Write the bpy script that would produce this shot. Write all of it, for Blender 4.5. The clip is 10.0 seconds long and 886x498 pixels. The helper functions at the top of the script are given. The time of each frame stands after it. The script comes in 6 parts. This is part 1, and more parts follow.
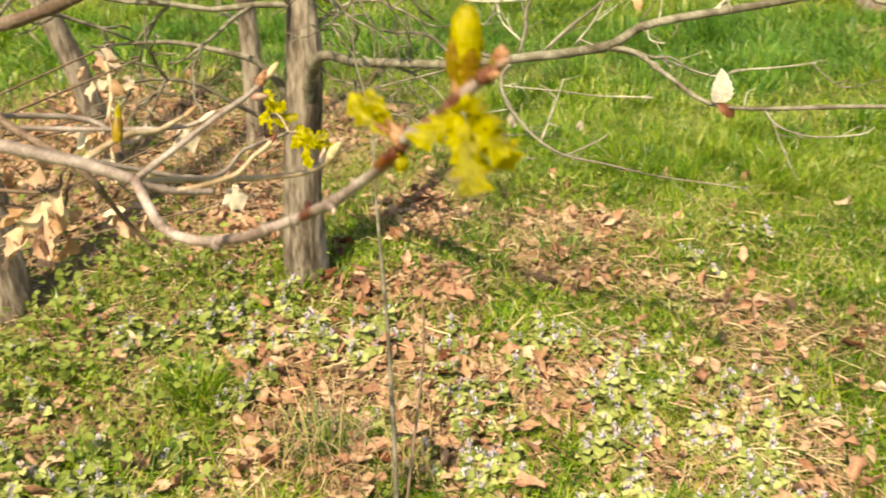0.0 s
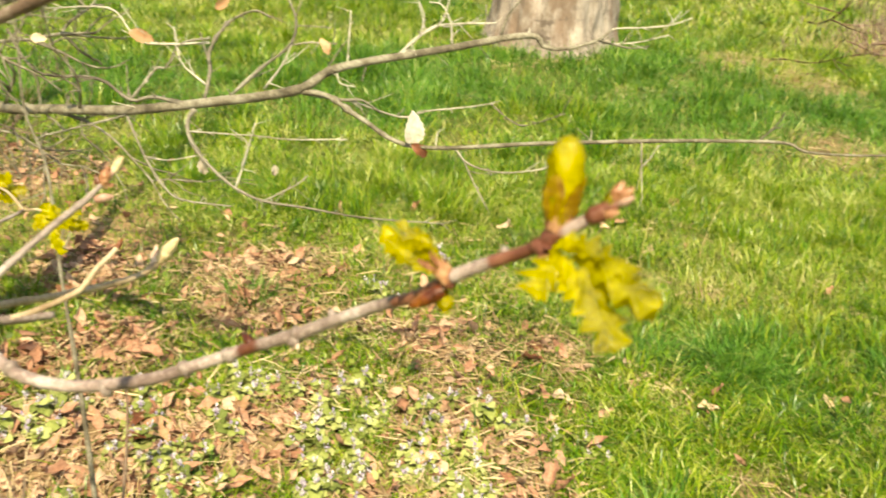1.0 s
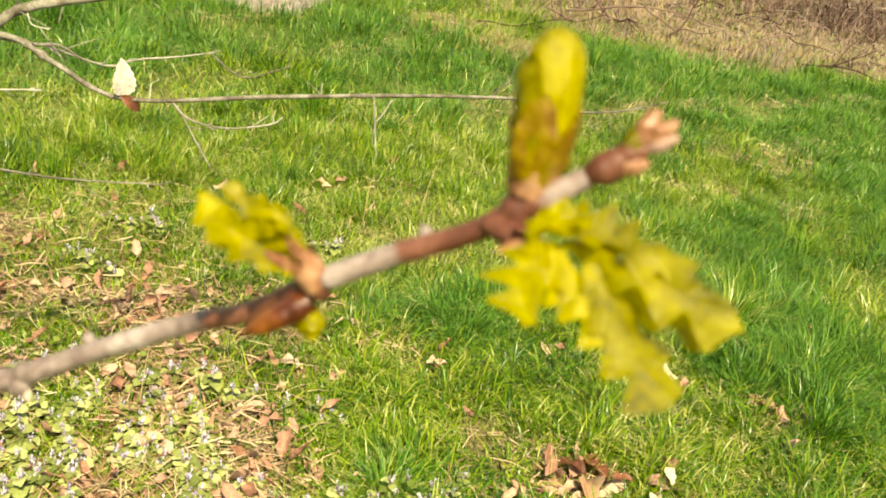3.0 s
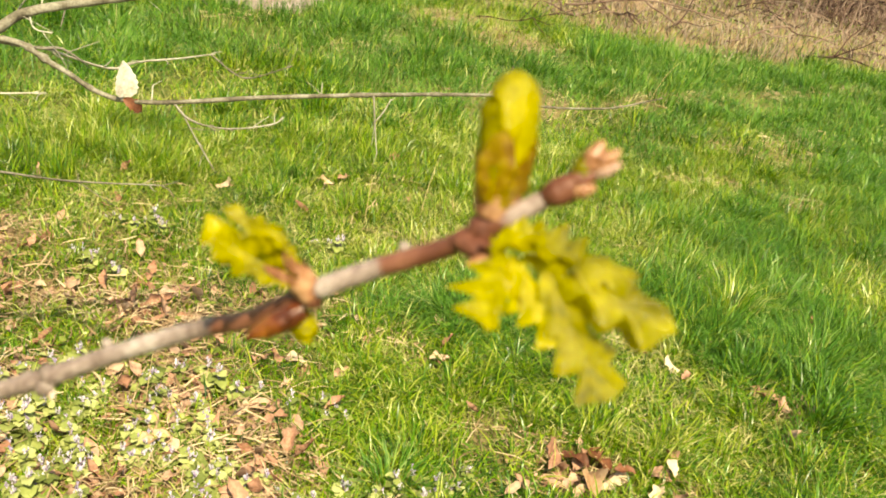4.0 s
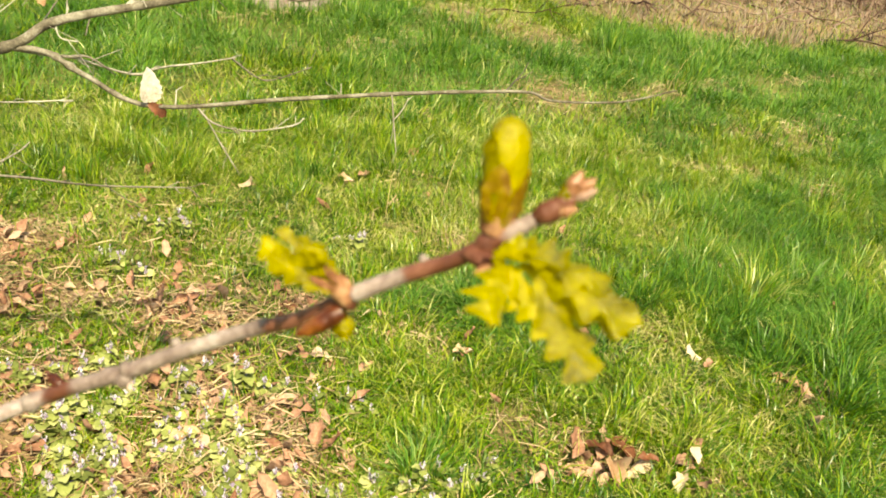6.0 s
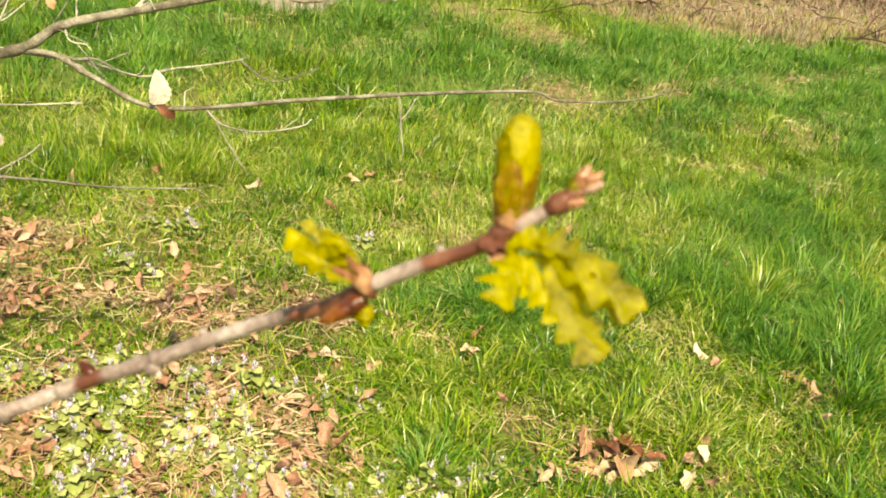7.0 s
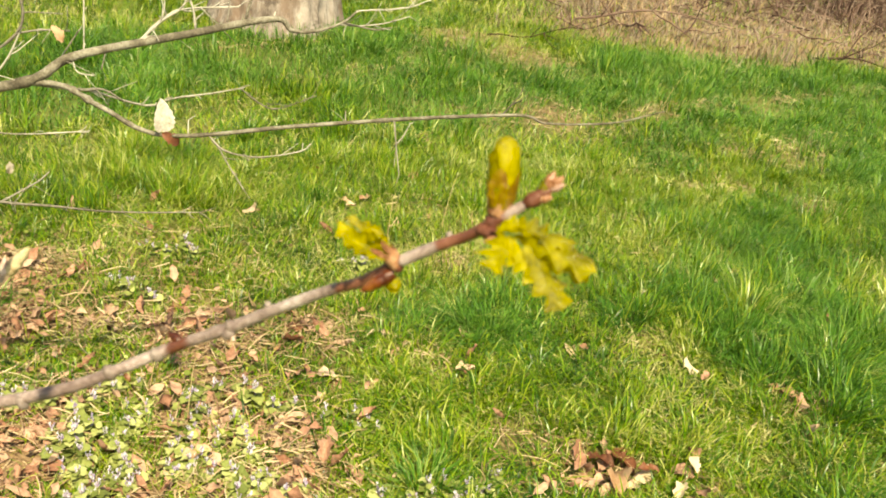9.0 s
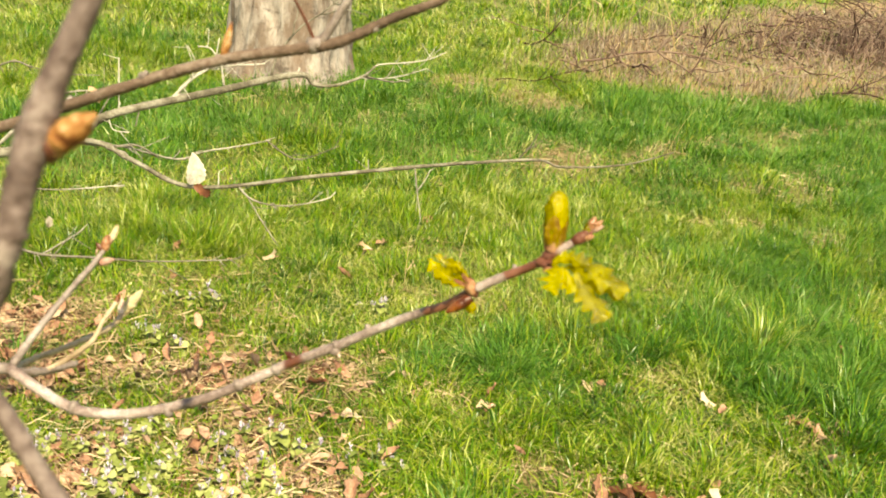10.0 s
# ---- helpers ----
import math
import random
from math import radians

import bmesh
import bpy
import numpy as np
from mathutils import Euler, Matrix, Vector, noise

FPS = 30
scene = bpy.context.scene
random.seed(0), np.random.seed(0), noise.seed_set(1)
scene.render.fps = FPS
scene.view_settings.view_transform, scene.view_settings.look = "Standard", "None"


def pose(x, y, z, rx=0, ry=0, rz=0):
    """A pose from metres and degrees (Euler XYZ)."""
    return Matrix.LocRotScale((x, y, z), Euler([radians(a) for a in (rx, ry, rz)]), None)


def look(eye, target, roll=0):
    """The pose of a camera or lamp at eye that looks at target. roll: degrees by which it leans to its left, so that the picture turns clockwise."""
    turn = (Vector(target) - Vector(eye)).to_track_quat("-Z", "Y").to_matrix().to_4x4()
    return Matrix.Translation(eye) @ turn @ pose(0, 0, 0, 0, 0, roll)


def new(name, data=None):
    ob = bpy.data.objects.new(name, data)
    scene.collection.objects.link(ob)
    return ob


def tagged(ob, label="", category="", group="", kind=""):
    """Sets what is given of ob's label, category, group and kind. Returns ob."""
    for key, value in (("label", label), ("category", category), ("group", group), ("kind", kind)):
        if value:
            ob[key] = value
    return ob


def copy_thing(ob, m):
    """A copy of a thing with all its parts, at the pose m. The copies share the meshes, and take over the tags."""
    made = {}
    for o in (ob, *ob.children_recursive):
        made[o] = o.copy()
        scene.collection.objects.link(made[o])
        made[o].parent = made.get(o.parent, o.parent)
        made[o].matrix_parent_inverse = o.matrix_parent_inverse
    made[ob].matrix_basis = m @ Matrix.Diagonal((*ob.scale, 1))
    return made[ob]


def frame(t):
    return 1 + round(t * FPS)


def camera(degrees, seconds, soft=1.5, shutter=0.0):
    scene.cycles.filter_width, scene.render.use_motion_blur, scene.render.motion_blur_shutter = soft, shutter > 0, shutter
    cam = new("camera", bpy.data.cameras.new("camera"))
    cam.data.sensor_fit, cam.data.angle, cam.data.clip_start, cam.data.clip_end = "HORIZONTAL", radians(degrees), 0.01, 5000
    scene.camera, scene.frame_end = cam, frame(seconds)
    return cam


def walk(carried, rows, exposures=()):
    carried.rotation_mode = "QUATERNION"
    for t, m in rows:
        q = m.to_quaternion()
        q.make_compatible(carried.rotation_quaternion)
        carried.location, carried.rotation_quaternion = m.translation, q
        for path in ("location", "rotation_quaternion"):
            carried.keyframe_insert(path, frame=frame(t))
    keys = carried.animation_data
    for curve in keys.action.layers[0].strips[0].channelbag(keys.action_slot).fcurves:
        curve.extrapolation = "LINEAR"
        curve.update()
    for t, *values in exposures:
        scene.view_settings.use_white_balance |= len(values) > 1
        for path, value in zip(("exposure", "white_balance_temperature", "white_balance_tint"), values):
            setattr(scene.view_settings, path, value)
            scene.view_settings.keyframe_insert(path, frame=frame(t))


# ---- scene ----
cam = camera(50.0, 10.0, soft=1.8, shutter=0.3)
PATH = [
    (0, (0.211, 0.017, 1.446), (-0.365, 1.7, 0.532), 0.2),
    (0.2, (0.186, 0.016, 1.46), (-0.281, 1.727, 0.536), 0.7),
    (0.5, (0.152, 0.014, 1.479), (-0.076, 1.802, 0.612), 2.1),
    (0.8, (0.128, 0.018, 1.469), (0.137, 1.847, 0.66), 5.0),
    (1, (0.113, 0.038, 1.453), (0.232, 1.858, 0.632), 5.5),
    (1.5, (0.099, 0.081, 1.435), (0.451, 1.87, 0.614), 8.2),
    (2, (0.1, 0.098, 1.431), (0.623, 1.842, 0.602), 10.0),
    (2.5, (0.087, 0.109, 1.418), (0.738, 1.813, 0.598), 11.3),
    (3, (0.099, 0.122, 1.417), (0.803, 1.806, 0.6), 11.7),
    (4.5, (0.094, 0.099, 1.433), (0.78, 1.783, 0.599), 10.5),
    (5, (0.091, 0.093, 1.437), (0.766, 1.777, 0.596), 10.0),
    (5.5, (0.089, 0.088, 1.44), (0.755, 1.774, 0.595), 9.5),
    (7, (0.083, 0.076, 1.444), (0.727, 1.769, 0.596), 8.7),
    (7.5, (0.08, 0.07, 1.446), (0.72, 1.765, 0.598), 8.6),
    (8, (0.08, 0.064, 1.45), (0.718, 1.761, 0.605), 8.4),
    (8.5, (0.072, 0.048, 1.456), (0.719, 1.749, 0.625), 8.3),
    (9, (0.058, 0.017, 1.463), (0.716, 1.727, 0.661), 8.0),
    (9.5, (0.033, -0.014, 1.474), (0.701, 1.708, 0.709), 7.5),
    (10, (0.017, -0.041, 1.486), (0.654, 1.712, 0.764), 6.2),
]
walk(cam, [(t, look(e, g, r)) for t, e, g, r in PATH], exposures=[(0.0, 1.27, 9400, 3), (0.5, 1.38, 9400, 1), (1.0, 1.44, 9400, 0), (2.0, 1.35, 9400, 0), (3.0, 1.38, 9400, 0), (7.5, 1.39, 9400, 0), (8.5, 1.32, 9400, 0), (9.0, 1.32, 9400, 0), (9.5, 1.38, 9400, 0), (10.0, 1.40, 9400, 0)])
cam.data.dof.use_dof = True
cam.data.dof.focus_distance = 1.7
cam.data.dof.aperture_fstop = 34.0

# ---- sky, sun ----
SUN_AZ, SUN_EL = radians(186), radians(54)     # azimuth from +y towards +x
world = bpy.data.worlds.new("sky")
scene.world = world
world.use_nodes = True
wn = world.node_tree.nodes
sky = wn.new("ShaderNodeTexSky")
sky.sky_type = 'NISHITA'
sky.sun_disc = False
sky.sun_elevation, sky.sun_rotation = SUN_EL, SUN_AZ
world.node_tree.links.new(sky.outputs[0], wn["Background"].inputs[0])
wn["Background"].inputs[1].default_value = 0.1
to_sun = Vector((math.sin(SUN_AZ) * math.cos(SUN_EL), math.cos(SUN_AZ) * math.cos(SUN_EL), math.sin(SUN_EL)))
sun = new("sun", bpy.data.lights.new("sun", 'SUN'))
sun.data.energy, sun.data.angle, sun.data.color = 3.95, radians(0.55), (1.0, 0.95, 0.86)
sun.matrix_world = Matrix.Translation(to_sun * 30) @ to_sun.to_track_quat("Z", "Y").to_matrix().to_4x4()

# ---- materials ----
def ramp_node(nt, fac, stops):
    r = nt.nodes.new("ShaderNodeValToRGB")
    while len(r.color_ramp.elements) < len(stops):
        r.color_ramp.elements.new(0.5)
    for e, (p, c) in zip(r.color_ramp.elements, stops):
        e.position, e.color = p, (*c, 1)
    nt.links.new(fac, r.inputs[0])
    return r.outputs[0]


def noise_node(nt, scale, detail=3.0, rough=0.55, coord="Object", stretch=None):
    tc = nt.nodes.new("ShaderNodeTexCoord")
    src = tc.outputs[coord]
    if stretch:
        mp = nt.nodes.new("ShaderNodeMapping")
        mp.inputs["Scale"].default_value = stretch
        nt.links.new(src, mp.inputs[0])
        src = mp.outputs[0]
    n = nt.nodes.new("ShaderNodeTexNoise")
    n.inputs["Scale"].default_value, n.inputs["Detail"].default_value, n.inputs["Roughness"].default_value = scale, detail, rough
    nt.links.new(src, n.inputs["Vector"])
    return n.outputs["Fac"]


def blend(nt, fac, a, b, mode="MIX"):
    m = nt.nodes.new("ShaderNodeMix")
    m.data_type, m.blend_type = 'RGBA', mode
    for k, v in ((0, fac), (6, a), (7, b)):
        if isinstance(v, (int, float)):
            m.inputs[k].default_value = v
        elif isinstance(v, tuple):
            m.inputs[k].default_value = (*v, 1)
        else:
            nt.links.new(v, m.inputs[k])
    return m.outputs[2]


def math_node(nt, op, a, b):
    m = nt.nodes.new("ShaderNodeMath")
    m.operation = op
    for k, v in enumerate((a, b)):
        if isinstance(v, (int, float)):
            m.inputs[k].default_value = v
        else:
            nt.links.new(v, m.inputs[k])
    return m.outputs[0]


def surface(name, stops, big=3.0, small=60.0, rough=0.7, bump=0.3, bump_dist=0.002, island=0.0, per_object=0.0, thin=0.0,
            thin_colour=None, stretch=None, spec=0.3, patch=None, sway=0.0):
    """Colour from a ramp over noise at two sizes, shifted piece by piece; thin: share of light that comes through."""
    m = bpy.data.materials.new(name)
    m.use_nodes = True
    nt = m.node_tree
    p = nt.nodes["Principled BSDF"]
    n1, n2 = noise_node(nt, big, 3, stretch=stretch), noise_node(nt, small, 4, 0.6, stretch=stretch)
    f = math_node(nt, 'ADD', math_node(nt, 'MULTIPLY', n1, 0.6), math_node(nt, 'MULTIPLY', n2, 0.4))
    if island:
        g = nt.nodes.new("ShaderNodeNewGeometry")
        r = math_node(nt, 'MULTIPLY', math_node(nt, 'SUBTRACT', g.outputs["Random Per Island"], 0.5), island)
        f = math_node(nt, 'ADD', f, r)
    if per_object:
        oi = nt.nodes.new("ShaderNodeObjectInfo")
        r = math_node(nt, 'MULTIPLY', math_node(nt, 'SUBTRACT', oi.outputs["Random"], 0.5), per_object)
        f = math_node(nt, 'ADD', f, r)
    if sway:
        for sc, k in ((0.75, 1.0), (3.1, 0.8)):
            f = math_node(nt, 'ADD', f, math_node(nt, 'MULTIPLY', math_node(nt, 'SUBTRACT', noise_node(nt, sc, 2), 0.5), sway * k))
    colour = ramp_node(nt, f, stops)
    if patch:
        scale, lo, hi, tint = patch
        pf = ramp_node(nt, noise_node(nt, scale, 2), [(lo, (0, 0, 0)), (hi, (1, 1, 1))])
        colour = blend(nt, pf, colour, tint)
    nt.links.new(colour, p.inputs["Base Color"])
    p.inputs["Roughness"].default_value = rough
    p.inputs["Specular IOR Level"].default_value = spec
    if bump:
        b = nt.nodes.new("ShaderNodeBump")
        b.inputs["Strength"].default_value, b.inputs["Distance"].default_value = bump, bump_dist
        nt.links.new(n2, b.inputs["Height"])
        nt.links.new(b.outputs[0], p.inputs["Normal"])
    if thin:
        t = nt.nodes.new("ShaderNodeBsdfTranslucent")
        if thin_colour:
            nt.links.new(blend(nt, 1.0, colour, thin_colour, "MULTIPLY"), t.inputs[0])
        else:
            nt.links.new(colour, t.inputs[0])
        mx = nt.nodes.new("ShaderNodeMixShader")
        mx.inputs[0].default_value = thin
        nt.links.new(p.outputs[0], mx.inputs[1])
        nt.links.new(t.outputs[0], mx.inputs[2])
        nt.links.new(mx.outputs[0], nt.nodes["Material Output"].inputs[0])
    return m


M_GROUND = surface("soil_and_thatch", [(0.28, (0.055, 0.033, 0.017)), (0.42, (0.15, 0.095, 0.05)), (0.56, (0.28, 0.185, 0.1)), (0.75, (0.19, 0.14, 0.055))],
                   2.0, 90.0, 0.95, 0.8, 0.01)
_nt = M_GROUND.node_tree
_p = _nt.nodes["Principled BSDF"]
_at = _nt.nodes.new("ShaderNodeAttribute")
_at.attribute_name = "turf"
_turf = ramp_node(_nt, noise_node(_nt, 1.3, 5, 0.7), [(0.3, (0.05, 0.07, 0.014)), (0.48, (0.10, 0.115, 0.025)), (0.62, (0.15, 0.15, 0.042)), (0.75, (0.21, 0.18, 0.066))])
_nt.links.new(blend(_nt, _at.outputs["Fac"], _p.inputs["Base Color"].links[0].from_socket, _turf), _p.inputs["Base Color"])
M_GRASS = surface("meadow_grass", [(0.1, (0.018, 0.065, 0.004)), (0.34, (0.066, 0.17, 0.006)), (0.56, (0.16, 0.262, 0.011)), (0.78, (0.3, 0.345, 0.035)), (0.97, (0.54, 0.53, 0.24))],
                  2.4, 11.0, 0.33, 0.0, island=0.72, thin=0.3, thin_colour=(1.0, 1.1, 0.4), spec=0.38, sway=0.6)
M_LUSH = surface("lush_grass", [(0.15, (0.02, 0.075, 0.01)), (0.45, (0.062, 0.172, 0.02)), (0.72, (0.14, 0.265, 0.04)), (0.95, (0.28, 0.36, 0.13))],
                 1.5, 9.0, 0.36, 0.0, island=0.6, thin=0.32, thin_colour=(1.0, 1.15, 0.6), spec=0.2)
M_STRAW = surface("dry_straw", [(0.2, (0.24, 0.155, 0.06)), (0.5, (0.43, 0.32, 0.15)), (0.8, (0.6, 0.49, 0.28))], 3.0, 40.0, 0.8, 0.0, island=0.5, thin=0.15)
M_OLDSTRAW = surface("old_straw", [(0.2, (0.16, 0.09, 0.048)), (0.5, (0.34, 0.235, 0.135)), (0.8, (0.56, 0.45, 0.29))], 3.0, 40.0, 0.8, 0.0, island=0.5, thin=0.12)
M_HAY = surface("old_grass", [(0.2, (0.16, 0.17, 0.04)), (0.5, (0.32, 0.31, 0.1)), (0.8, (0.52, 0.47, 0.24))], 3.0, 40.0, 0.6, 0.0, island=0.5, thin=0.2)
M_LITTER = surface("dry_oak_leaf", [(0.2, (0.15, 0.058, 0.032)), (0.4, (0.345, 0.184, 0.121)), (0.6, (0.5, 0.335, 0.238)), (0.9, (0.68, 0.54, 0.4))],
                   6.0, 120.0, 0.8, 0.5, 0.001, island=0.3, per_object=0.3, thin=0.14, spec=0.15)
M_PALE = surface("bleached_leaf", [(0.3, (0.36, 0.26, 0.17)), (0.6, (0.55, 0.48, 0.4))], 30.0, 220.0, 0.7, 0.4, 0.001, thin=0.2)
M_PEACH = surface("tan_leaf", [(0.25, (0.35, 0.19, 0.1)), (0.5, (0.53, 0.36, 0.22)), (0.75, (0.68, 0.54, 0.4))], 20.0, 180.0, 0.65, 0.4, 0.001, per_object=0.5, thin=0.25)
M_WHITE = surface("sun_bleached_leaf", [(0.34, (0.36, 0.28, 0.2)), (0.48, (0.6, 0.53, 0.45)), (0.66, (0.74, 0.7, 0.63))], 70.0, 260.0, 0.6, 0.5, 0.001, thin=0.15)
M_RUSSET = surface("russet_leaf", [(0.25, (0.06, 0.018, 0.009)), (0.5, (0.18, 0.065, 0.03)), (0.75, (0.36, 0.17, 0.09))], 20.0, 180.0, 0.6, 0.4, 0.001, per_object=0.4, thin=0.2)
M_PALEBUD = surface("pale_downy_bud", [(0.3, (0.36, 0.24, 0.12)), (0.5, (0.55, 0.44, 0.26)), (0.7, (0.7, 0.62, 0.45))], 180.0, 900.0, 0.6, 0.5, 0.0003, thin=0.2)
M_NEW = surface("young_oak_leaf", [(0.3, (0.12, 0.107, 0.001)), (0.44, (0.285, 0.252, 0.001)), (0.58, (0.44, 0.385, 0.002)), (0.72, (0.58, 0.51, 0.02))], 170.0, 900.0, 0.22, 0.9, 0.0007,
                per_object=0.14, thin=0.48, thin_colour=(1.3, 1.2, 0.1), spec=0.42)
M_TWIG = surface("oak_twig_bark", [(0.3, (0.08, 0.05, 0.04)), (0.44, (0.145, 0.106, 0.09)), (0.54, (0.22, 0.175, 0.155)), (0.68, (0.37, 0.32, 0.295))],
                 55.0, 700.0, 0.5, 0.6, 0.0005, spec=0.4)
M_SCALE = surface("bud_scale", [(0.3, (0.09, 0.026, 0.01)), (0.5, (0.2, 0.075, 0.03)), (0.7, (0.36, 0.18, 0.09))], 160.0, 900.0, 0.35, 0.5, 0.0003, per_object=0.5, thin=0.1, spec=0.5)
M_DOWN = surface("downy_bud", [(0.3, (0.28, 0.14, 0.1)), (0.55, (0.5, 0.34, 0.27)), (0.75, (0.68, 0.56, 0.48))], 180.0, 1200.0, 0.7, 0.5, 0.0003, per_object=0.3, thin=0.15)
M_AMBER = surface("amber_bud", [(0.36, (0.035, 0.007, 0.003)), (0.5, (0.11, 0.024, 0.005)), (0.62, (0.22, 0.07, 0.012))], 150.0, 900.0, 0.35, 0.5, 0.0003, spec=0.5, thin=0.12)
M_HUSK = surface("amber_husk", [(0.34, (0.13, 0.05, 0.005)), (0.5, (0.27, 0.165, 0.006)), (0.64, (0.38, 0.285, 0.015))], 240.0, 900.0, 0.28, 0.6, 0.0004, spec=0.5, thin=0.3)
M_CUP = surface("pinkish_bud_scale", [(0.34, (0.1, 0.03, 0.013)), (0.5, (0.25, 0.105, 0.048)), (0.64, (0.44, 0.25, 0.14))], 260.0, 900.0, 0.4, 0.6, 0.0004, spec=0.4, thin=0.12)
M_THATCH = surface("brown_thatch", [(0.2, (0.09, 0.062, 0.044)), (0.5, (0.21, 0.16, 0.118)), (0.8, (0.38, 0.315, 0.24))], 1.2, 20.0, 0.85, 0.0, island=0.45, thin=0.1)
M_SHOOT = surface("grey_brown_shoot", [(0.34, (0.035, 0.02, 0.017)), (0.46, (0.085, 0.056, 0.047)), (0.55, (0.14, 0.1, 0.088)), (0.68, (0.25, 0.2, 0.175))], 70.0, 420.0, 0.6, 0.7, 0.0006)
M_RED = surface("reddish_young_bark", [(0.3, (0.04, 0.012, 0.008)), (0.5, (0.1, 0.032, 0.018)), (0.7, (0.19, 0.075, 0.045))], 90.0, 700.0, 0.5, 0.6, 0.0005, spec=0.3)
M_OCHRE = surface("ochre_twig", [(0.3, (0.18, 0.115, 0.06)), (0.5, (0.34, 0.25, 0.16)), (0.7, (0.52, 0.43, 0.31))], 90.0, 600.0, 0.5, 0.5, 0.0004)
def two_barks(name, grey, red):
    """Grey bark that passes into darker reddish bark along the twig."""
    m = surface(name, grey, 55.0, 700.0, 0.5, 0.6, 0.0005, spec=0.4)
    nt = m.node_tree
    p = nt.nodes["Principled BSDF"]
    at = nt.nodes.new("ShaderNodeAttribute")
    at.attribute_name = "young"
    jag = math_node(nt, 'ADD', at.outputs["Fac"], math_node(nt, 'MULTIPLY', math_node(nt, 'SUBTRACT', noise_node(nt, 260.0, 3), 0.5), 0.9))
    f = ramp_node(nt, jag, [(0.25, (0, 0, 0)), (0.75, (1, 1, 1))])
    nt.links.new(blend(nt, f, p.inputs["Base Color"].links[0].from_socket, ramp_node(nt, noise_node(nt, 120.0, 4), red)), p.inputs["Base Color"])
    return m


M_ARCH = two_barks("oak_twig_two_tone_bark", [(0.3, (0.085, 0.052, 0.044)), (0.44, (0.18, 0.128, 0.112)), (0.54, (0.29, 0.222, 0.2)), (0.66, (0.45, 0.385, 0.36))], [(0.3, (0.045, 0.013, 0.008)), (0.5, (0.11, 0.035, 0.019)), (0.7, (0.2, 0.08, 0.05))])
M_TAN = surface("tan_bud", [(0.36, (0.1, 0.028, 0.012)), (0.46, (0.26, 0.1, 0.028)), (0.56, (0.38, 0.2, 0.075)), (0.66, (0.56, 0.39, 0.27))], 150.0, 800.0, 0.5, 0.6, 0.0004, thin=0.1)
M_OLD = surface("old_oak_bark_branch", [(0.3, (0.045, 0.026, 0.016)), (0.5, (0.115, 0.072, 0.05)), (0.7, (0.26, 0.2, 0.16))], 40.0, 380.0, 0.75, 0.8, 0.001)
M_GREY = surface("grey_sapling_bark", [(0.37, (0.032, 0.022, 0.016)), (0.48, (0.115, 0.087, 0.066)), (0.58, (0.28, 0.23, 0.185))], 18.0, 70.0, 0.85, 1.0, 0.008, stretch=(1, 1, 0.22))
M_FINE = surface("pale_lichened_twig", [(0.3, (0.075, 0.062, 0.046)), (0.48, (0.2, 0.178, 0.14)), (0.65, (0.4, 0.37, 0.31))], 9.0, 160.0, 0.75, 0.5, 0.0008, per_object=0.35)
M_LICHEN = surface("greenish_grey_twig", [(0.34, (0.045, 0.036, 0.024)), (0.48, (0.12, 0.102, 0.072)), (0.62, (0.25, 0.23, 0.18))], 26.0, 240.0, 0.8, 0.6, 0.001)
M_OAK = surface("furrowed_oak_bark", [(0.3, (0.08, 0.06, 0.047)), (0.44, (0.2, 0.16, 0.132)), (0.6, (0.38, 0.325, 0.285))], 7.0, 45.0, 0.9, 0.9, 0.012, stretch=(1, 1, 0.4))
M_BRUSH = surface("dead_brushwood", [(0.3, (0.04, 0.018, 0.012)), (0.5, (0.1, 0.055, 0.04)), (0.7, (0.22, 0.15, 0.115))], 2.0, 40.0, 0.85, 0.4, 0.003, island=0.3, per_object=0.5)
M_NETTLE = surface("dead_nettle_leaf", [(0.2, (0.12, 0.15, 0.035)), (0.5, (0.25, 0.285, 0.08)), (0.8, (0.42, 0.44, 0.18))], 14.0, 120.0, 0.75, 0.5, 0.001, island=0.6, per_object=0.4, thin=0.25)
M_PETAL = surface("pale_lilac_petal", [(0.3, (0.36, 0.28, 0.43)), (0.5, (0.53, 0.46, 0.58)), (0.7, (0.7, 0.65, 0.71))], 40.0, 300.0, 0.5, 0.0, island=0.6, thin=0.2)
M_STEM = surface("reddish_stem", [(0.3, (0.12, 0.08, 0.03)), (0.6, (0.26, 0.22, 0.08))], 20.0, 200.0, 0.6, 0.0)
M_HERB = surface("low_herb_leaf", [(0.2, (0.05, 0.08, 0.012)), (0.45, (0.11, 0.15, 0.022)), (0.65, (0.19, 0.23, 0.045)), (0.85, (0.3, 0.32, 0.12))], 4.0, 60.0, 0.6, 0.3, 0.001, island=0.4, thin=0.25)

def blotched(m, layers):
    """Uneven blotches and broken cracks over a bark."""
    nt = m.node_tree
    p = nt.nodes["Principled BSDF"]
    for scale, stretch, lo, hi, tint, share in layers:
        f = ramp_node(nt, noise_node(nt, scale, 5, 0.65, stretch=stretch), [(lo, (0, 0, 0)), (hi, (share, share, share))])
        nt.links.new(blend(nt, f, p.inputs["Base Color"].links[0].from_socket, tint), p.inputs["Base Color"])


blotched(M_OAK, ((3.2, None, 0.46, 0.62, (0.4, 0.345, 0.31), 0.6), (5.0, (1, 1, 0.5), 0.48, 0.6, (0.16, 0.105, 0.075), 0.8), (11.0, (0.6, 0.6, 1.3), 0.57, 0.66, (0.07, 0.05, 0.04), 0.7), (22.0, (1.3, 1.3, 0.4), 0.6, 0.68, (0.09, 0.07, 0.055), 0.6)))

# ---- mesh tools ----


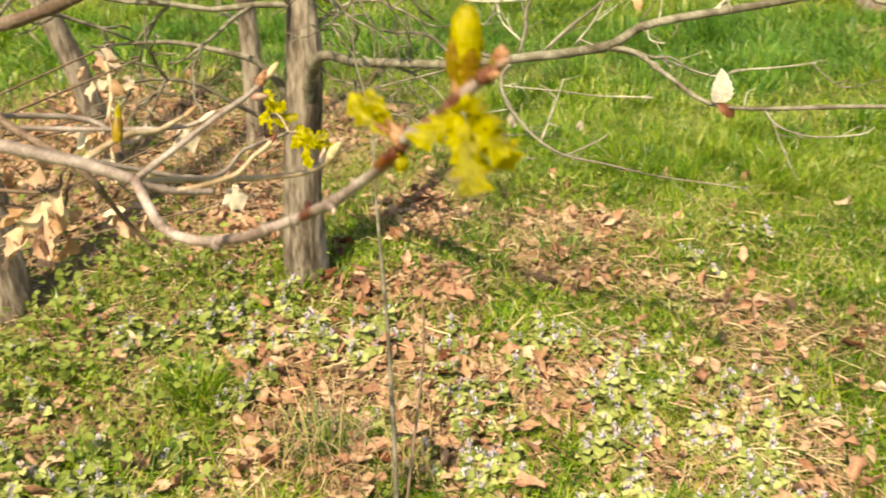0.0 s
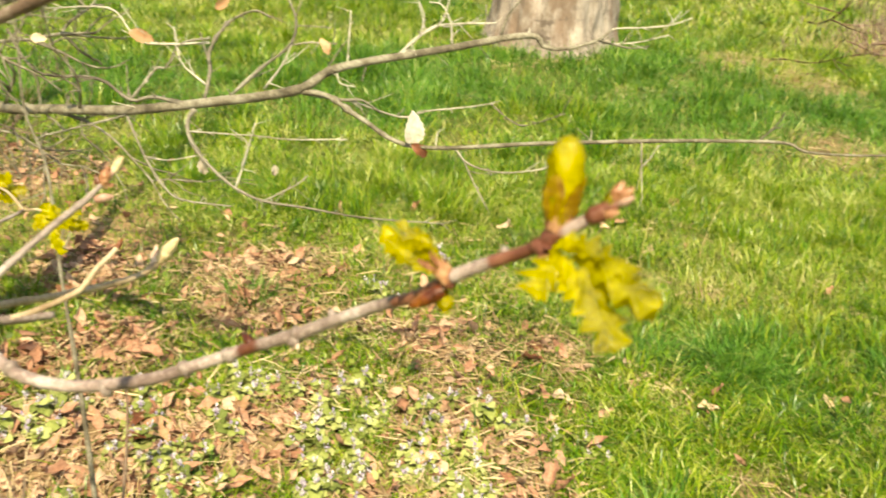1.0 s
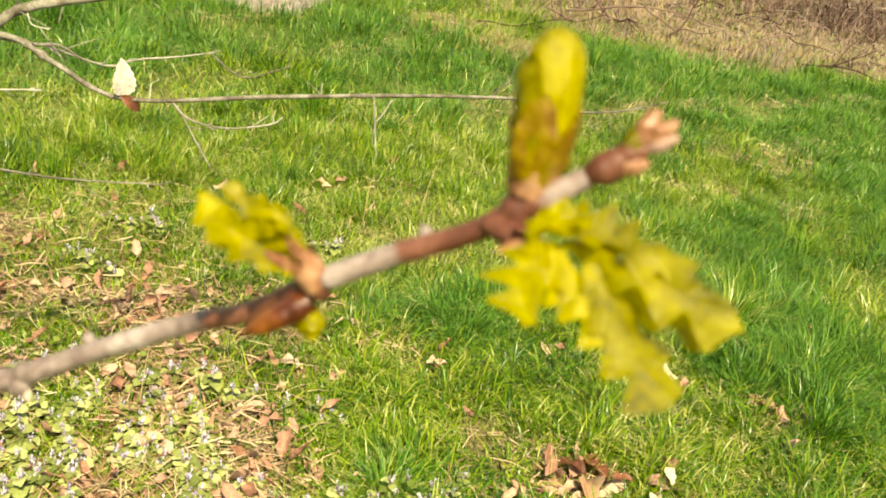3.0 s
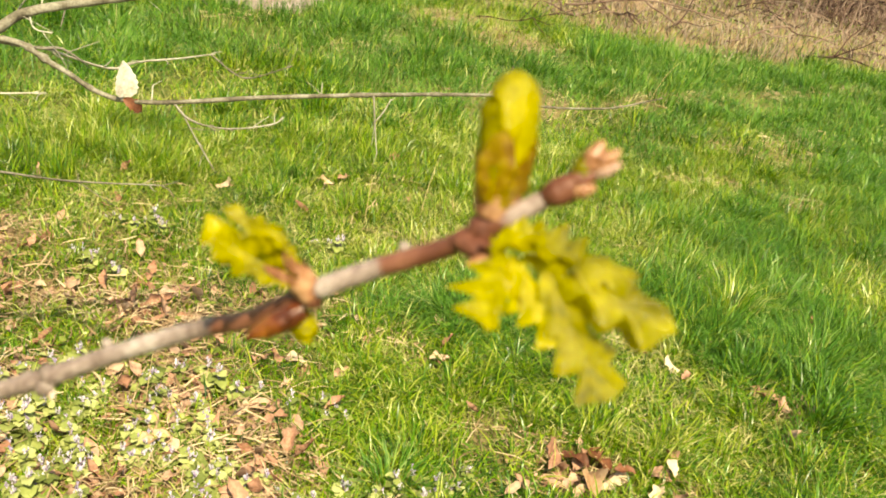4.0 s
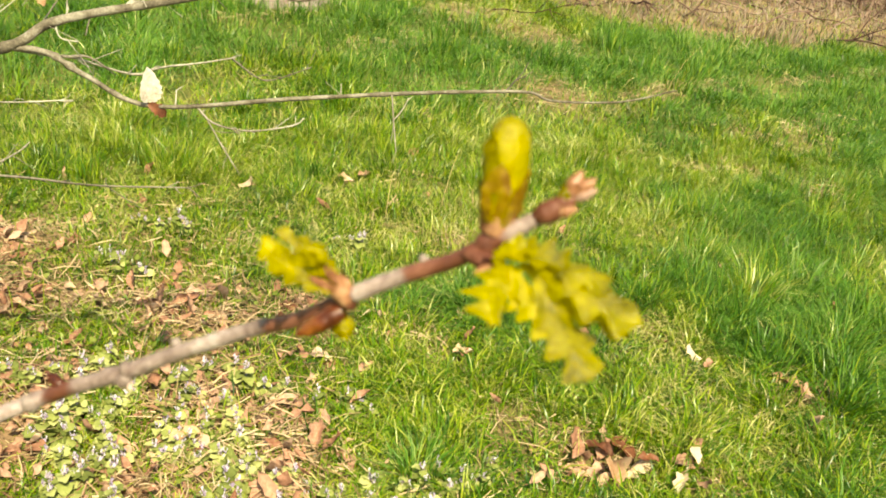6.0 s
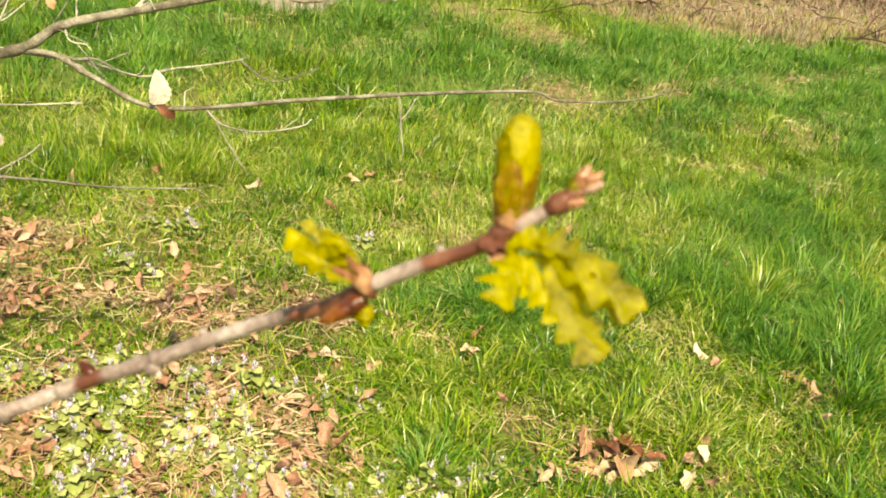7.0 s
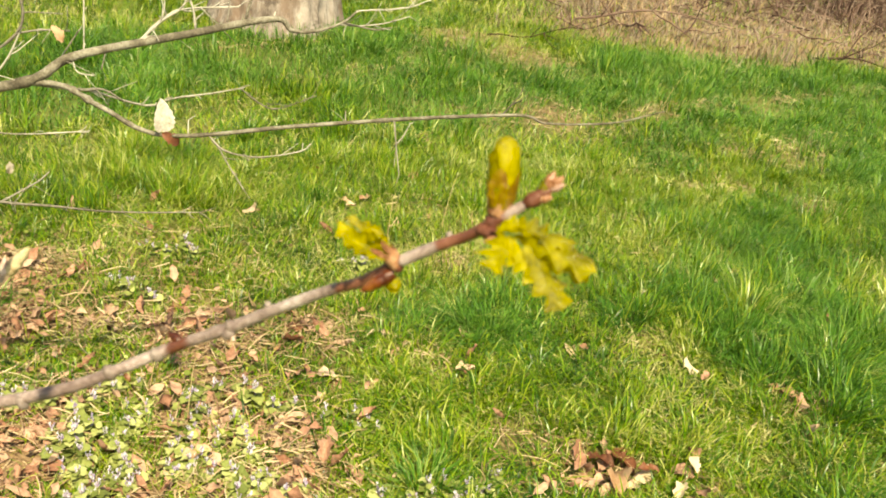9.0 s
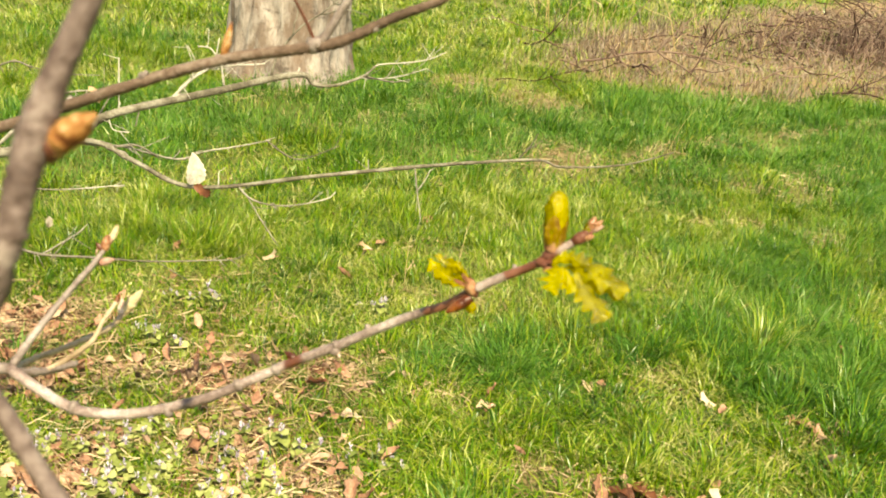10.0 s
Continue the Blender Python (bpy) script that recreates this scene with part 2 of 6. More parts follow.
def mesh_of(name, v, f, smooth=True):
    """A triangle mesh from arrays."""
    v, f = np.asarray(v, np.float32).reshape(-1, 3), np.asarray(f, np.int32).reshape(-1, 3)
    me = bpy.data.meshes.new(name)
    me.vertices.add(len(v))
    me.vertices.foreach_set("co", v.ravel())
    me.loops.add(f.size)
    me.loops.foreach_set("vertex_index", f.ravel())
    me.polygons.add(len(f))
    me.polygons.foreach_set("loop_start", np.arange(0, f.size, 3, dtype=np.int32))
    me.polygons.foreach_set("use_smooth", np.full(len(f), smooth))
    me.update(calc_edges=True)
    return me


def join(pieces):
    vs, fs, n = [], [], 0
    for v, f in pieces:
        vs.append(np.asarray(v, float))
        fs.append(np.asarray(f, int) + n)
        n += len(v)
    return np.concatenate(vs), np.concatenate(fs)


def part(name, geo, material, parent, label=""):
    """One mesh object under a thing or under a part; its geometry is given in world places, or in the thing's own."""
    ob = new(name, geo if isinstance(geo, bpy.types.Mesh) else mesh_of(name, *geo))
    if not ob.data.materials:
        ob.data.materials.append(material)
    ob.parent = parent
    if parent is not None:
        ob.matrix_parent_inverse = parent.matrix_basis.inverted() if parent.get("at_world") else Matrix()
    return tagged(ob, label)


def thing(name, at, label, category, group="", kind=""):
    """An Empty at a thing's base, whose parts are given in world places."""
    ob = new(name)
    ob.empty_display_size = 0.05
    ob.matrix_basis = Matrix.Translation(at)
    ob["at_world"] = 1
    return tagged(ob, label, category, group, kind)


def spline(pts, n):
    """A smooth line through points: n steps between each two."""
    p = np.asarray(pts, float)
    q = np.vstack([2 * p[0] - p[1], p, 2 * p[-1] - p[-2]])
    out = []
    for i in range(len(p) - 1):
        a, b, c, d = q[i:i + 4]
        for s in np.arange(n) / n:
            out.append(0.5 * (2 * b + (c - a) * s + (2 * a - 5 * b + 4 * c - d) * s * s + (3 * b - a - 3 * c + d) * s ** 3))
    return np.array(out + [p[-1]])


def tube(pts, r0, r1=None, sides=7, steps=4, rough=0.0, knots=0.0, seed=0, flute=0.0):
    """A tapered, slightly uneven rod along a smooth line."""
    rng = np.random.default_rng(seed + 11)
    p = spline(pts, steps) if len(pts) > 2 or steps > 1 else np.asarray(pts, float)
    n = len(p)
    rad = np.linspace(r0, r0 if r1 is None else r1, n) if np.isscalar(r0) else np.interp(np.linspace(0, 1, n), np.linspace(0, 1, len(r0)), r0)
    rad = rad * (1 + knots * np.maximum(0, rng.normal(0, 1, n) - 0.8))
    tan = np.gradient(p, axis=0)
    tan /= np.linalg.norm(tan, axis=1)[:, None] + 1e-12
    ref = np.array([0.31, 0.17, 0.93]) if abs(tan[0] @ [0.31, 0.17, 0.93]) < 0.9 else np.array([0.9, 0.3, 0.1])
    v = []
    for i in range(n):
        ref = ref - tan[i] * (ref @ tan[i])
        ref = ref / np.linalg.norm(ref)
        b = np.cross(tan[i], ref)
        a = np.arange(sides) * 2 * np.pi / sides
        k = rad[i] * (1 + rough * rng.normal(0, 1, sides) + flute * (np.sin(3 * a + seed + 0.11 * i) + 0.6 * np.sin(7 * a + 0.23 * i) + 0.5 * np.sin(11 * a + 2 - 0.17 * i)))
        v.append(p[i] + np.outer(np.cos(a) * k, ref) + np.outer(np.sin(a) * k, b))
    v = np.concatenate(v + [p[:1], p[-1:]])
    f = []
    for i in range(n - 1):
        for j in range(sides):
            a, b = i * sides + j, i * sides + (j + 1) % sides
            f += [(a, b, b + sides), (a, b + sides, a + sides)]
    for j in range(sides):
        f += [((j + 1) % sides, j, n * sides), ((n - 1) * sides + j, (n - 1) * sides + (j + 1) % sides, n * sides + 1)]
    return v, np.array(f)


def basis(way, up=(0, 0, 1)):
    x = Vector(way).normalized()
    y = Vector(up).cross(x)
    if y.length < 1e-4:
        y = Vector((0, 1, 0.1)).cross(x)
    y.normalize()
    z = x.cross(y)
    return np.array([x, y, z])          # rows: along, across, normal


def leaf(length, width, lobes=4, depth=0.35, fold=0.3, curl=0.0, wave=0.0, rows=14, sharp=1.0, seed=0, jag=0.12):
    """A lobed leaf along +x with its face to +z: folded on the midrib, curled along its length, waved at the rim."""
    rng = np.random.default_rng(seed + 5)
    s = np.linspace(0, 1, rows + 1)
    env = np.sin(np.pi * np.clip(s, 0, 1) ** 0.8) ** 0.7
    lob = 1 - depth * np.abs(np.sin(np.pi * lobes * s)) ** sharp
    half = 0.5 * width * np.maximum(env * lob, 0.02)
    half[0] = 0.02 * width
    cols = np.array([-1, -0.5, 0, 0.5, 1])
    ang = curl * s
    dx = np.cumsum(np.r_[0, np.cos((ang[1:] + ang[:-1]) / 2)]) * length / rows
    dz = np.cumsum(np.r_[0, -np.sin((ang[1:] + ang[:-1]) / 2)]) * length / rows
    v = []
    for i in range(rows + 1):
        for c in cols:
            off = half[i] * c * (1 + jag * rng.normal())
            up = abs(off) * fold + wave * width * abs(c) * math.sin(9 * s[i] + 2.2 * c + seed)
            fwd = 0.22 * abs(c) * half[i] * (1 if depth > 0.1 else 0)
            v.append((dx[i] + math.cos(ang[i]) * fwd + math.sin(ang[i]) * up, off * math.cos(min(1.2, fold * 0.5)), dz[i] + math.cos(ang[i]) * up))
    f = []
    for i in range(rows):
        for j in range(4):
            a = i * 5 + j
            f += [(a, a + 1, a + 6), (a, a + 6, a + 5)]
    return np.array(v), np.array(f)


def laid(geo, at, way, up=(0, 0, 1), scale=1.0):
    v, f = geo
    return v * scale @ basis(way, up) + np.asarray(at, float), f


def bud(p0, p1, r, seed=0, sides=9, tip=0.15, scales=4):
    """A pointed bud whose overlapping scales stand a little proud."""
    p0, p1 = np.asarray(p0, float), np.asarray(p1, float)
    n = scales * 4 + 1
    s = np.linspace(0, 1, n)
    prof = np.sin(np.pi * (0.16 + 0.84 * s) ** 0.9) ** 0.75
    prof = np.maximum(prof, tip * (1 - s))
    saw = 1 + 0.09 * ((s * scales) % 1.0)
    ax = basis(p1 - p0)
    v = []
    for i in range(n):
        a = np.arange(sides) * 2 * np.pi / sides + 0.35 * int(s[i] * scales)
        k = r * prof[i] * saw[i] * (1 + 0.08 * np.cos(2 * a + int(s[i] * scales) * 1.7 + seed))
        v.append(p0 + (p1 - p0) * s[i] + np.outer(np.cos(a) * k, ax[1]) + np.outer(np.sin(a) * k, ax[2]))
    v = np.concatenate(v + [p1[None]])
    f = []
    for i in range(n - 1):
        for j in range(sides):
            a, b = i * sides + j, i * sides + (j + 1) % sides
            f += [(a, b, b + sides), (a, b + sides, a + sides)]
    for j in range(sides):
        f.append(((n - 1) * sides + j, (n - 1) * sides + (j + 1) % sides, n * sides))
    return v, np.array(f)


def young_blade(length, width, lobes=3, depth=0.4, fold=-0.4, curl=0.3, wave=0.06, seed=0, rows=27):
    """A soft oak leaf along +x, face to +z: forward-pointing lobes, pleated between its side veins."""
    rng = np.random.default_rng(seed + 3)
    s = np.linspace(0, 1, rows + 1)
    env = s ** 0.8 * (1 - s) ** 0.62
    env /= env.max()
    saw = np.abs(((s * (lobes + 0.5) + 0.15 * rng.random()) % 1.0) - 0.5) * 2 * (0.8 + 0.2 * s)
    half = 0.5 * width * np.maximum(env * (1 - depth * (1 - saw) ** 1.1 * (s > 0.12)), 0.03)
    cols = np.linspace(-1, 1, 9)
    ang = curl * s
    dx = np.cumsum(np.r_[0, np.cos((ang[1:] + ang[:-1]) / 2)]) * length / rows
    dz = np.cumsum(np.r_[0, -np.sin((ang[1:] + ang[:-1]) / 2)]) * length / rows
    lop = 1 + 0.2 * rng.normal(0, 1, 2)
    v = []
    for i in range(rows + 1):
        for c in cols:
            off = half[i] * c * (lop[0] if c < 0 else lop[1])
            up = abs(off) * fold + wave * width * abs(c) * (math.sin(8 * s[i] + 2.5 * c + seed) + 0.9 * math.cos(6.283 * (lobes + 0.5) * s[i] - 2.0 * abs(c)))
            fwd = 0.42 * abs(off) * (1 if depth > 0.1 else 0)
            v.append((dx[i] + math.cos(ang[i]) * fwd + math.sin(ang[i]) * up, off * math.cos(min(1.2, abs(fold) * 0.7)), dz[i] + math.cos(ang[i]) * up - math.sin(ang[i]) * fwd))
    n = len(cols)
    f = []
    for i in range(rows):
        for j in range(n - 1):
            a = i * n + j
            f += [(a, a + 1, a + n + 1), (a, a + n + 1, a + n)]
    return np.array(v), np.array(f)


def roll_profile(s):
    """Radius along a roll of young leaves: full to near the blunt top."""
    return np.interp(s, [0, 0.12, 0.35, 0.7, 0.88, 0.96, 1.0], [0.66, 0.84, 0.98, 1.0, 0.86, 0.6, 0.2])


def shell(base, tip, r, turn, half_angle, s0, s1, seed, rows=16, cols=9):
    """One leaf or scale wrapped round a roll, narrowing to its tip."""
    b, t = np.asarray(base, float), np.asarray(tip, float)
    ax = basis(t - b)
    v = []
    for i in range(rows + 1):
        k = i / rows
        s = s0 + (s1 - s0) * k
        wide = half_angle * (1 - k ** 3) ** 0.5 * (1 + 0.06 * math.sin(9 * k + seed)) + 0.01
        for j in range(cols):
            c = 2 * j / (cols - 1) - 1
            a = turn + c * wide + 0.25 * k
            q = r * float(roll_profile(s)) * (1 + 0.05 * math.sin(3 * c + 7 * k + seed) + 0.10 * abs(c) ** 3 + 0.04 * math.sin(25 * k) * abs(c))
            v.append(b + (t - b) * s + (ax[1] * math.cos(a) + ax[2] * math.sin(a)) * q)
    f = []
    for i in range(rows):
        for j in range(cols - 1):
            a = i * cols + j
            f += [(a, a + 1, a + cols + 1), (a, a + cols + 1, a + cols)]
    return np.array(v), np.array(f)


def roll_of_leaves(base, tip, r, seed, rows=24, sides=30):
    """The pleated core of a roll of leaves, its wraps stepping in a spiral."""
    b, t = np.asarray(base, float), np.asarray(tip, float)
    ax = basis(t - b)
    v = []
    for i in range(rows + 1):
        s = i / rows
        for j in range(sides):
            a = 6.283 * j / sides
            step = ((3 * j / sides + 0.6 * s) % 1.0)
            q = r * float(roll_profile(s)) * (0.88 + 0.16 * step + 0.035 * math.sin(11 * a + 5 * s + seed) + 0.03 * math.sin(17 * s + 2 * a))
            v.append(b + (t - b) * s + (ax[1] * math.cos(a) + ax[2] * math.sin(a)) * q)
    v.append(t)
    f = []
    for i in range(rows):
        for j in range(sides):
            p, q = i * sides + j, i * sides + (j + 1) % sides
            f += [(p, q, q + sides), (p, q + sides, p + sides)]
    for j in range(sides):
        f.append((rows * sides + j, rows * sides + (j + 1) % sides, len(v) - 1))
    return np.array(v), np.array(f)


def cup(base, rim, r0, r1, seed, sides=20):
    """A short cup of overlapping bud scales with a ragged rim."""
    b, t = np.asarray(base, float), np.asarray(rim, float)
    ax = basis(t - b)
    rows = 10
    v = []
    for i in range(rows + 1):
        s = i / rows
        for j in range(sides):
            a = 6.283 * j / sides
            tooth = 1 + 0.22 * s * math.sin(5 * a + seed)
            q = (r0 + (r1 - r0) * math.sin(1.57 * s)) * (1 + 0.09 * ((s * 3 + 2.5 * j / sides) % 1.0) + 0.05 * math.sin(3 * a + seed))
            v.append(b + (t - b) * s * tooth + (ax[1] * math.cos(a) + ax[2] * math.sin(a)) * q)
    f = []
    for i in range(rows):
        for j in range(sides):
            p, q = i * sides + j, i * sides + (j + 1) % sides
            f += [(p, q, q + sides), (p, q + sides, p + sides)]
    return np.array(v), np.array(f)


# ---- the lie of the land ----
def waves(x, y, scale, seed, octaves=3):
    """Smooth uneven field, about -1 to 1."""
    rng = np.random.default_rng(seed)
    out, amp, tot = 0.0, 1.0, 0.0
    for o in range(octaves):
        for k in range(4):
            a, ph = rng.uniform(0, 2 * np.pi), rng.uniform(0, 2 * np.pi)
            kx, ky = np.cos(a) * scale * 2 ** o * rng.uniform(0.7, 1.3), np.sin(a) * scale * 2 ** o * rng.uniform(0.7, 1.3)
            out = out + amp * np.sin(kx * x + ky * y + ph)
        tot += amp * 2
        amp *= 0.55
    return out / tot


def smooth(a, b, x):
    t = np.clip((x - a) / (b - a), 0, 1)
    return t * t * (3 - 2 * t)


def hollow(x, y):
    """A leaf-filled hole in the turf."""
    return np.exp(-(((x - 1.28) / 0.13) ** 2 + ((y - 1.745) / 0.095) ** 2) ** 2)


CLEARINGS = ((1.98, 1.90), (1.79, 2.13), (1.44, 2.35), (1.02, 2.23), (0.99, 3.51), (1.43, 1.63), (0.55, 3.42))


def clearing(x, y):
    """Small gaps in the turf, each round a fallen leaf."""
    out = 0.0
    for cx, cy in CLEARINGS:
        out = out + np.exp(-((x - cx) ** 2 + (y - cy - 0.01) ** 2) / 0.05 ** 2)
    return np.clip(out, 0, 1)


def ground_z(x, y):
    far = smooth(12, 60, np.hypot(x, y))
    return 0.018 * waves(x, y, 2.2, 3) + 0.01 * waves(x, y, 9.0, 4, 2) + far * 0.5 * (waves(x, y, 0.06, 5, 2)) - 0.05 * hollow(x, y)


def litter_zone(x, y):
    """1 where dead leaves and low herbs cover the soil, 0 in the meadow."""
    xb = np.interp(y, [1.0, 1.7, 2.4, 2.65, 2.85, 3.6, 4.2], [0.6, 0.68, 0.75, 0.7, 0.5, 0.15, -0.6]) + 0.12 * waves(x, y, 4.5, 21)
    yb = np.interp(x, [-3, -1.2, -0.3, 0.2], [4.0, 3.9, 3.5, 3.3]) + 0.2 * waves(x, y, 3.0, 22)
    return smooth(-0.25, 0.3, xb - x + 0.1 * waves(x, y, 11.0, 23, 2)) * smooth(-0.4, 0.3, yb - y) * smooth(-3.4, -2.7, x) * smooth(0.35, 0.9, y + 0.2 * waves(x, y, 3.0, 24))


LEAFY = ((0.22, 2.59, 0.1), (0.03, 2.65, 0.08), (0.31, 2.08, 0.15), (0.61, 2.27, 0.12), (0.57, 2.0, 0.1), (-0.23, 2.61, 0.1), (0.64, 2.55, 0.09), (0.65, 3.19, 0.1), (-0.11, 2.18, 0.12), (0.95, 2.41, 0.09),
         (-0.27, 3.06, 0.09), (0.76, 3.48, 0.08), (-0.36, 2.96, 0.15), (-0.62, 2.41, 0.15), (-0.36, 2.64, 0.11), (-0.49, 2.05, 0.12), (-0.21, 2.04, 0.13), (-0.7, 1.89, 0.2), (-0.42, 1.86, 0.14), (0.35, 2.5, 0.08),
         (-0.87, 2.88, 0.2), (-0.85, 2.25, 0.14), (0.1, 1.8, 0.12), (0.45, 1.75, 0.14), (-0.75, 1.5, 0.14), (-1.35, 2.6, 0.22),
         (-0.92, 1.90, 0.13), (-0.84, 1.71, 0.12), (-0.36, 1.74, 0.11), (-0.30, 1.65, 0.1), (-0.49, 1.52, 0.07), (-1.29, 1.46, 0.1), (-0.33, 2.77, 0.1))


def litter_patch(x, y):
    """1 on the leafy patches, 0 where grass and herbs stand between them."""
    out = 0.0
    wx, wy = x + 0.05 * waves(x, y, 9.0, 53, 2), y + 0.05 * waves(x, y, 9.0, 54, 2)
    for cx, cy, r in LEAFY:
        out = out + np.exp(-((wx - cx) ** 2 + (wy - cy) ** 2) / (r * r))
    return np.clip(out * 1.15 + 0.22 * waves(x, y, 12.0, 52, 2) + 0.45 * thicket_zone(x, y), 0, 1)


def herb_zone(x, y):
    """1 on the carpet of broad-leaved herbs at the thicket's foot."""
    return smooth(-0.7, -1.0, x + 0.12 * waves(x, y, 5.0, 25)) * smooth(2.75, 2.3, y + 0.15 * waves(x, y, 4.0, 26))


def thicket_zone(x, y):
    """1 under the young trees, where little grass grows."""
    return smooth(-1.0, -1.35, x + 0.15 * waves(x, y, 4.0, 28)) * smooth(2.25, 2.6, y + 0.15 * waves(x, y, 4.0, 29)) * smooth(4.3, 3.7, y + 0.2 * waves(x, y, 3.0, 30))


def bare_zone(x, y):
    """Small worn spots in the meadow where old leaves show."""
    out = 0.0
    for cx, cy, r in ((1.17, 1.83, 0.07), (1.31, 1.76, 0.08), (2.0, 1.95, 0.13), (1.08, 1.95, 0.1), (0.97, 2.4, 0.13), (1.7, 2.35, 0.09), (1.5, 1.6, 0.06), (2.7, 6.9, 0.5), (1.25, 3.0, 0.1), (2.2, 3.4, 0.1), (2.96, 6.37, 0.20), (2.83, 6.63, 0.25), (3.42, 4.31, 0.12), (3.05, 3.76, 0.14), (3.33, 3.52, 0.10), (1.71, 3.10, 0.10), (2.75, 3.82, 0.10), (1.59, 2.12, 0.05), (1.96, 1.88, 0.06), (1.67, 1.97, 0.05), (2.51, 4.91, 0.25), (0.46, 2.98, 0.10)):
        out = out + np.exp(-((x - cx) ** 2 + (y - cy) ** 2) / (r * r))
    return np.clip(out * 1.2 + np.clip(waves(x, y, 7.5, 91) * 1.6 - 0.55, 0, 0.55), 0, 1)


def brush_zone(x, y):
    n = 0.45 * waves(x, y, 1.3, 31)
    near = y - (7.0 - 0.1 * (x - 3.4)) + n
    far = (9.6 + 0.75 * (x - 4.8)) - y + n
    return smooth(-0.3, 0.3, near) * smooth(-0.5, 0.5, far) * smooth(2.6, 4.2, x)


def lush_zone(x, y):
    # the three spots at x < -2 use darker grass in place of tree shade
    spots = ((1.2, 2.48, 0.26), (1.42, 6.15, 0.8), (0.09, 4.91, 0.3), (-0.17, 4.79, 0.3), (0.36, 8.1, 0.6), (2.3, 6.3, 0.6), (0.7, 5.9, 0.5), (2.7, 5.6, 0.5), (0.3, 5.6, 0.7), (4.7, 5.2, 0.7), (5.8, 5.6, 1.0), (-1.0, 4.9, 0.8), (-3.1, 4.5, 0.9), (-2.6, 3.6, 0.6), (-2.2, 4.9, 0.6), (2.35, 2.15, 0.3), (6.5, 6.0, 0.7), (3.8, 6.0, 0.6), (3.94, 6.68, 0.35), (4.39, 6.00, 0.35), (5.00, 6.06, 0.40), (3.28, 4.62, 0.20), (2.41, 3.49, 0.13), (2.01, 2.22, 0.14), (2.37, 2.23, 0.15), (2.50, 2.62, 0.14), (2.04, 2.58, 0.12), (4.34, 4.56, 0.50), (1.67, 2.46, 0.10), (2.80, 3.07, 0.16), (2.82, 4.27, 0.25), (3.83, 4.99, 0.30), (1.67, 5.10, 0.40), (0.83, 3.61, 0.15), (0.93, 2.57, 0.08))
    out = 0.0
    for cx, cy, r in spots:
        out = out + np.exp(-((x - cx) ** 2 + (y - cy) ** 2) / (r * r))
    return np.clip(out * np.where(x > 3.4, 0.85, 0.8) + 0.42 * waves(x, y, 2.6, 41), 0, 1)


def build_ground():
    u = np.linspace(-1, 1, 231)
    w = np.sinh(7.0 * u) / np.sinh(7.0) * 420.0
    xx, yy = np.meshgrid(w + 0.9, w + 2.2)
    zz = ground_z(xx, yy) - 0.004
    n = len(u)
    v = np.stack([xx, yy, zz], -1).reshape(-1, 3)
    i = np.arange(n * n).reshape(n, n)[:-1, :-1].ravel()
    f = np.concatenate([np.stack([i, i + 1, i + n + 1], -1), np.stack([i, i + n + 1, i + n], -1)])
    ob = part("ground", (v, f), M_GROUND, None)
    turf = (1 - litter_zone(v[:, 0], v[:, 1])) * (1 - brush_zone(v[:, 0], v[:, 1])) * (1 - 0.6 * bare_zone(v[:, 0], v[:, 1]) * (np.hypot(v[:, 0], v[:, 1]) < 9))
    ob.data.attributes.new("turf", 'FLOAT', 'POINT').data.foreach_set("value", np.clip(turf, 0, 1).astype(np.float32))
    tagged(ob, "uneven meadow soil with thatch and old leaves", "ground", kind="structure")


build_ground()


# ---- grass ----
def blades(x, y, h, w, lean, seed, az=None, fine=False, lift=0.0):
    """Tapered, arching blades: three triangles each, five where fine."""
    rng = np.random.default_rng(seed)
    n = len(x)
    az = rng.uniform(0, 2 * np.pi, n) if az is None else az
    z = ground_z(x, y) + lift * rng.random(n)
    d = np.stack([np.cos(az), np.sin(az), 0 * az], -1)
    turn = az + rng.normal(0, 0.6, n) + np.pi / 2
    s = np.stack([np.cos(turn), np.sin(turn), 0 * az], -1) * (w * 0.5)[:, None]
    p = np.stack([x, y, z - 0.004], -1)
    side = np.cross(d, [0, 0, 1.0]) * (h * rng.normal(0, 0.08, n))[:, None]
    up = np.array([0, 0, 1.0])

    def on(k):
        return p + d * (h * lean * k ** 1.7)[:, None] + up * (h * (0.96 * k - 0.6 * lean ** 1.5 * k ** 2.3))[:, None] + side * k * k

    if not fine:
        mid, tip = on(0.55), on(1.0)
        v = np.stack([p - s, p + s, mid - s * 0.8, mid + s * 0.8, tip], 1).reshape(-1, 3)
        k = np.arange(n)[:, None] * 5
        f = np.concatenate([k + [0, 1, 3], k + [0, 3, 2], k + [2, 3, 4]], 1).reshape(-1, 3)
        return v, f
    m1, m2, tip = on(0.4), on(0.75), on(1.0)
    v = np.stack([p - s * 0.8, p + s * 0.8, m1 - s, m1 + s, m2 - s * 0.7, m2 + s * 0.7, tip], 1).reshape(-1, 3)
    k = np.arange(n)[:, None] * 7
    f = np.concatenate([k + [0, 1, 3], k + [0, 3, 2], k + [2, 3, 5], k + [2, 5, 4], k + [4, 5, 6]], 1).reshape(-1, 3)
    return v, f


def scatter(x0, x1, y0, y1, per_m2, seed):
    rng = np.random.default_rng(seed)
    n = int((x1 - x0) * (y1 - y0) * per_m2)
    return rng.uniform(x0, x1, n), rng.uniform(y0, y1, n), rng


def fringe(n, seed, reach):
    """Uneven widths that let the dense growth thin out gradually."""
    return np.random.default_rng(seed).exponential(reach, n)


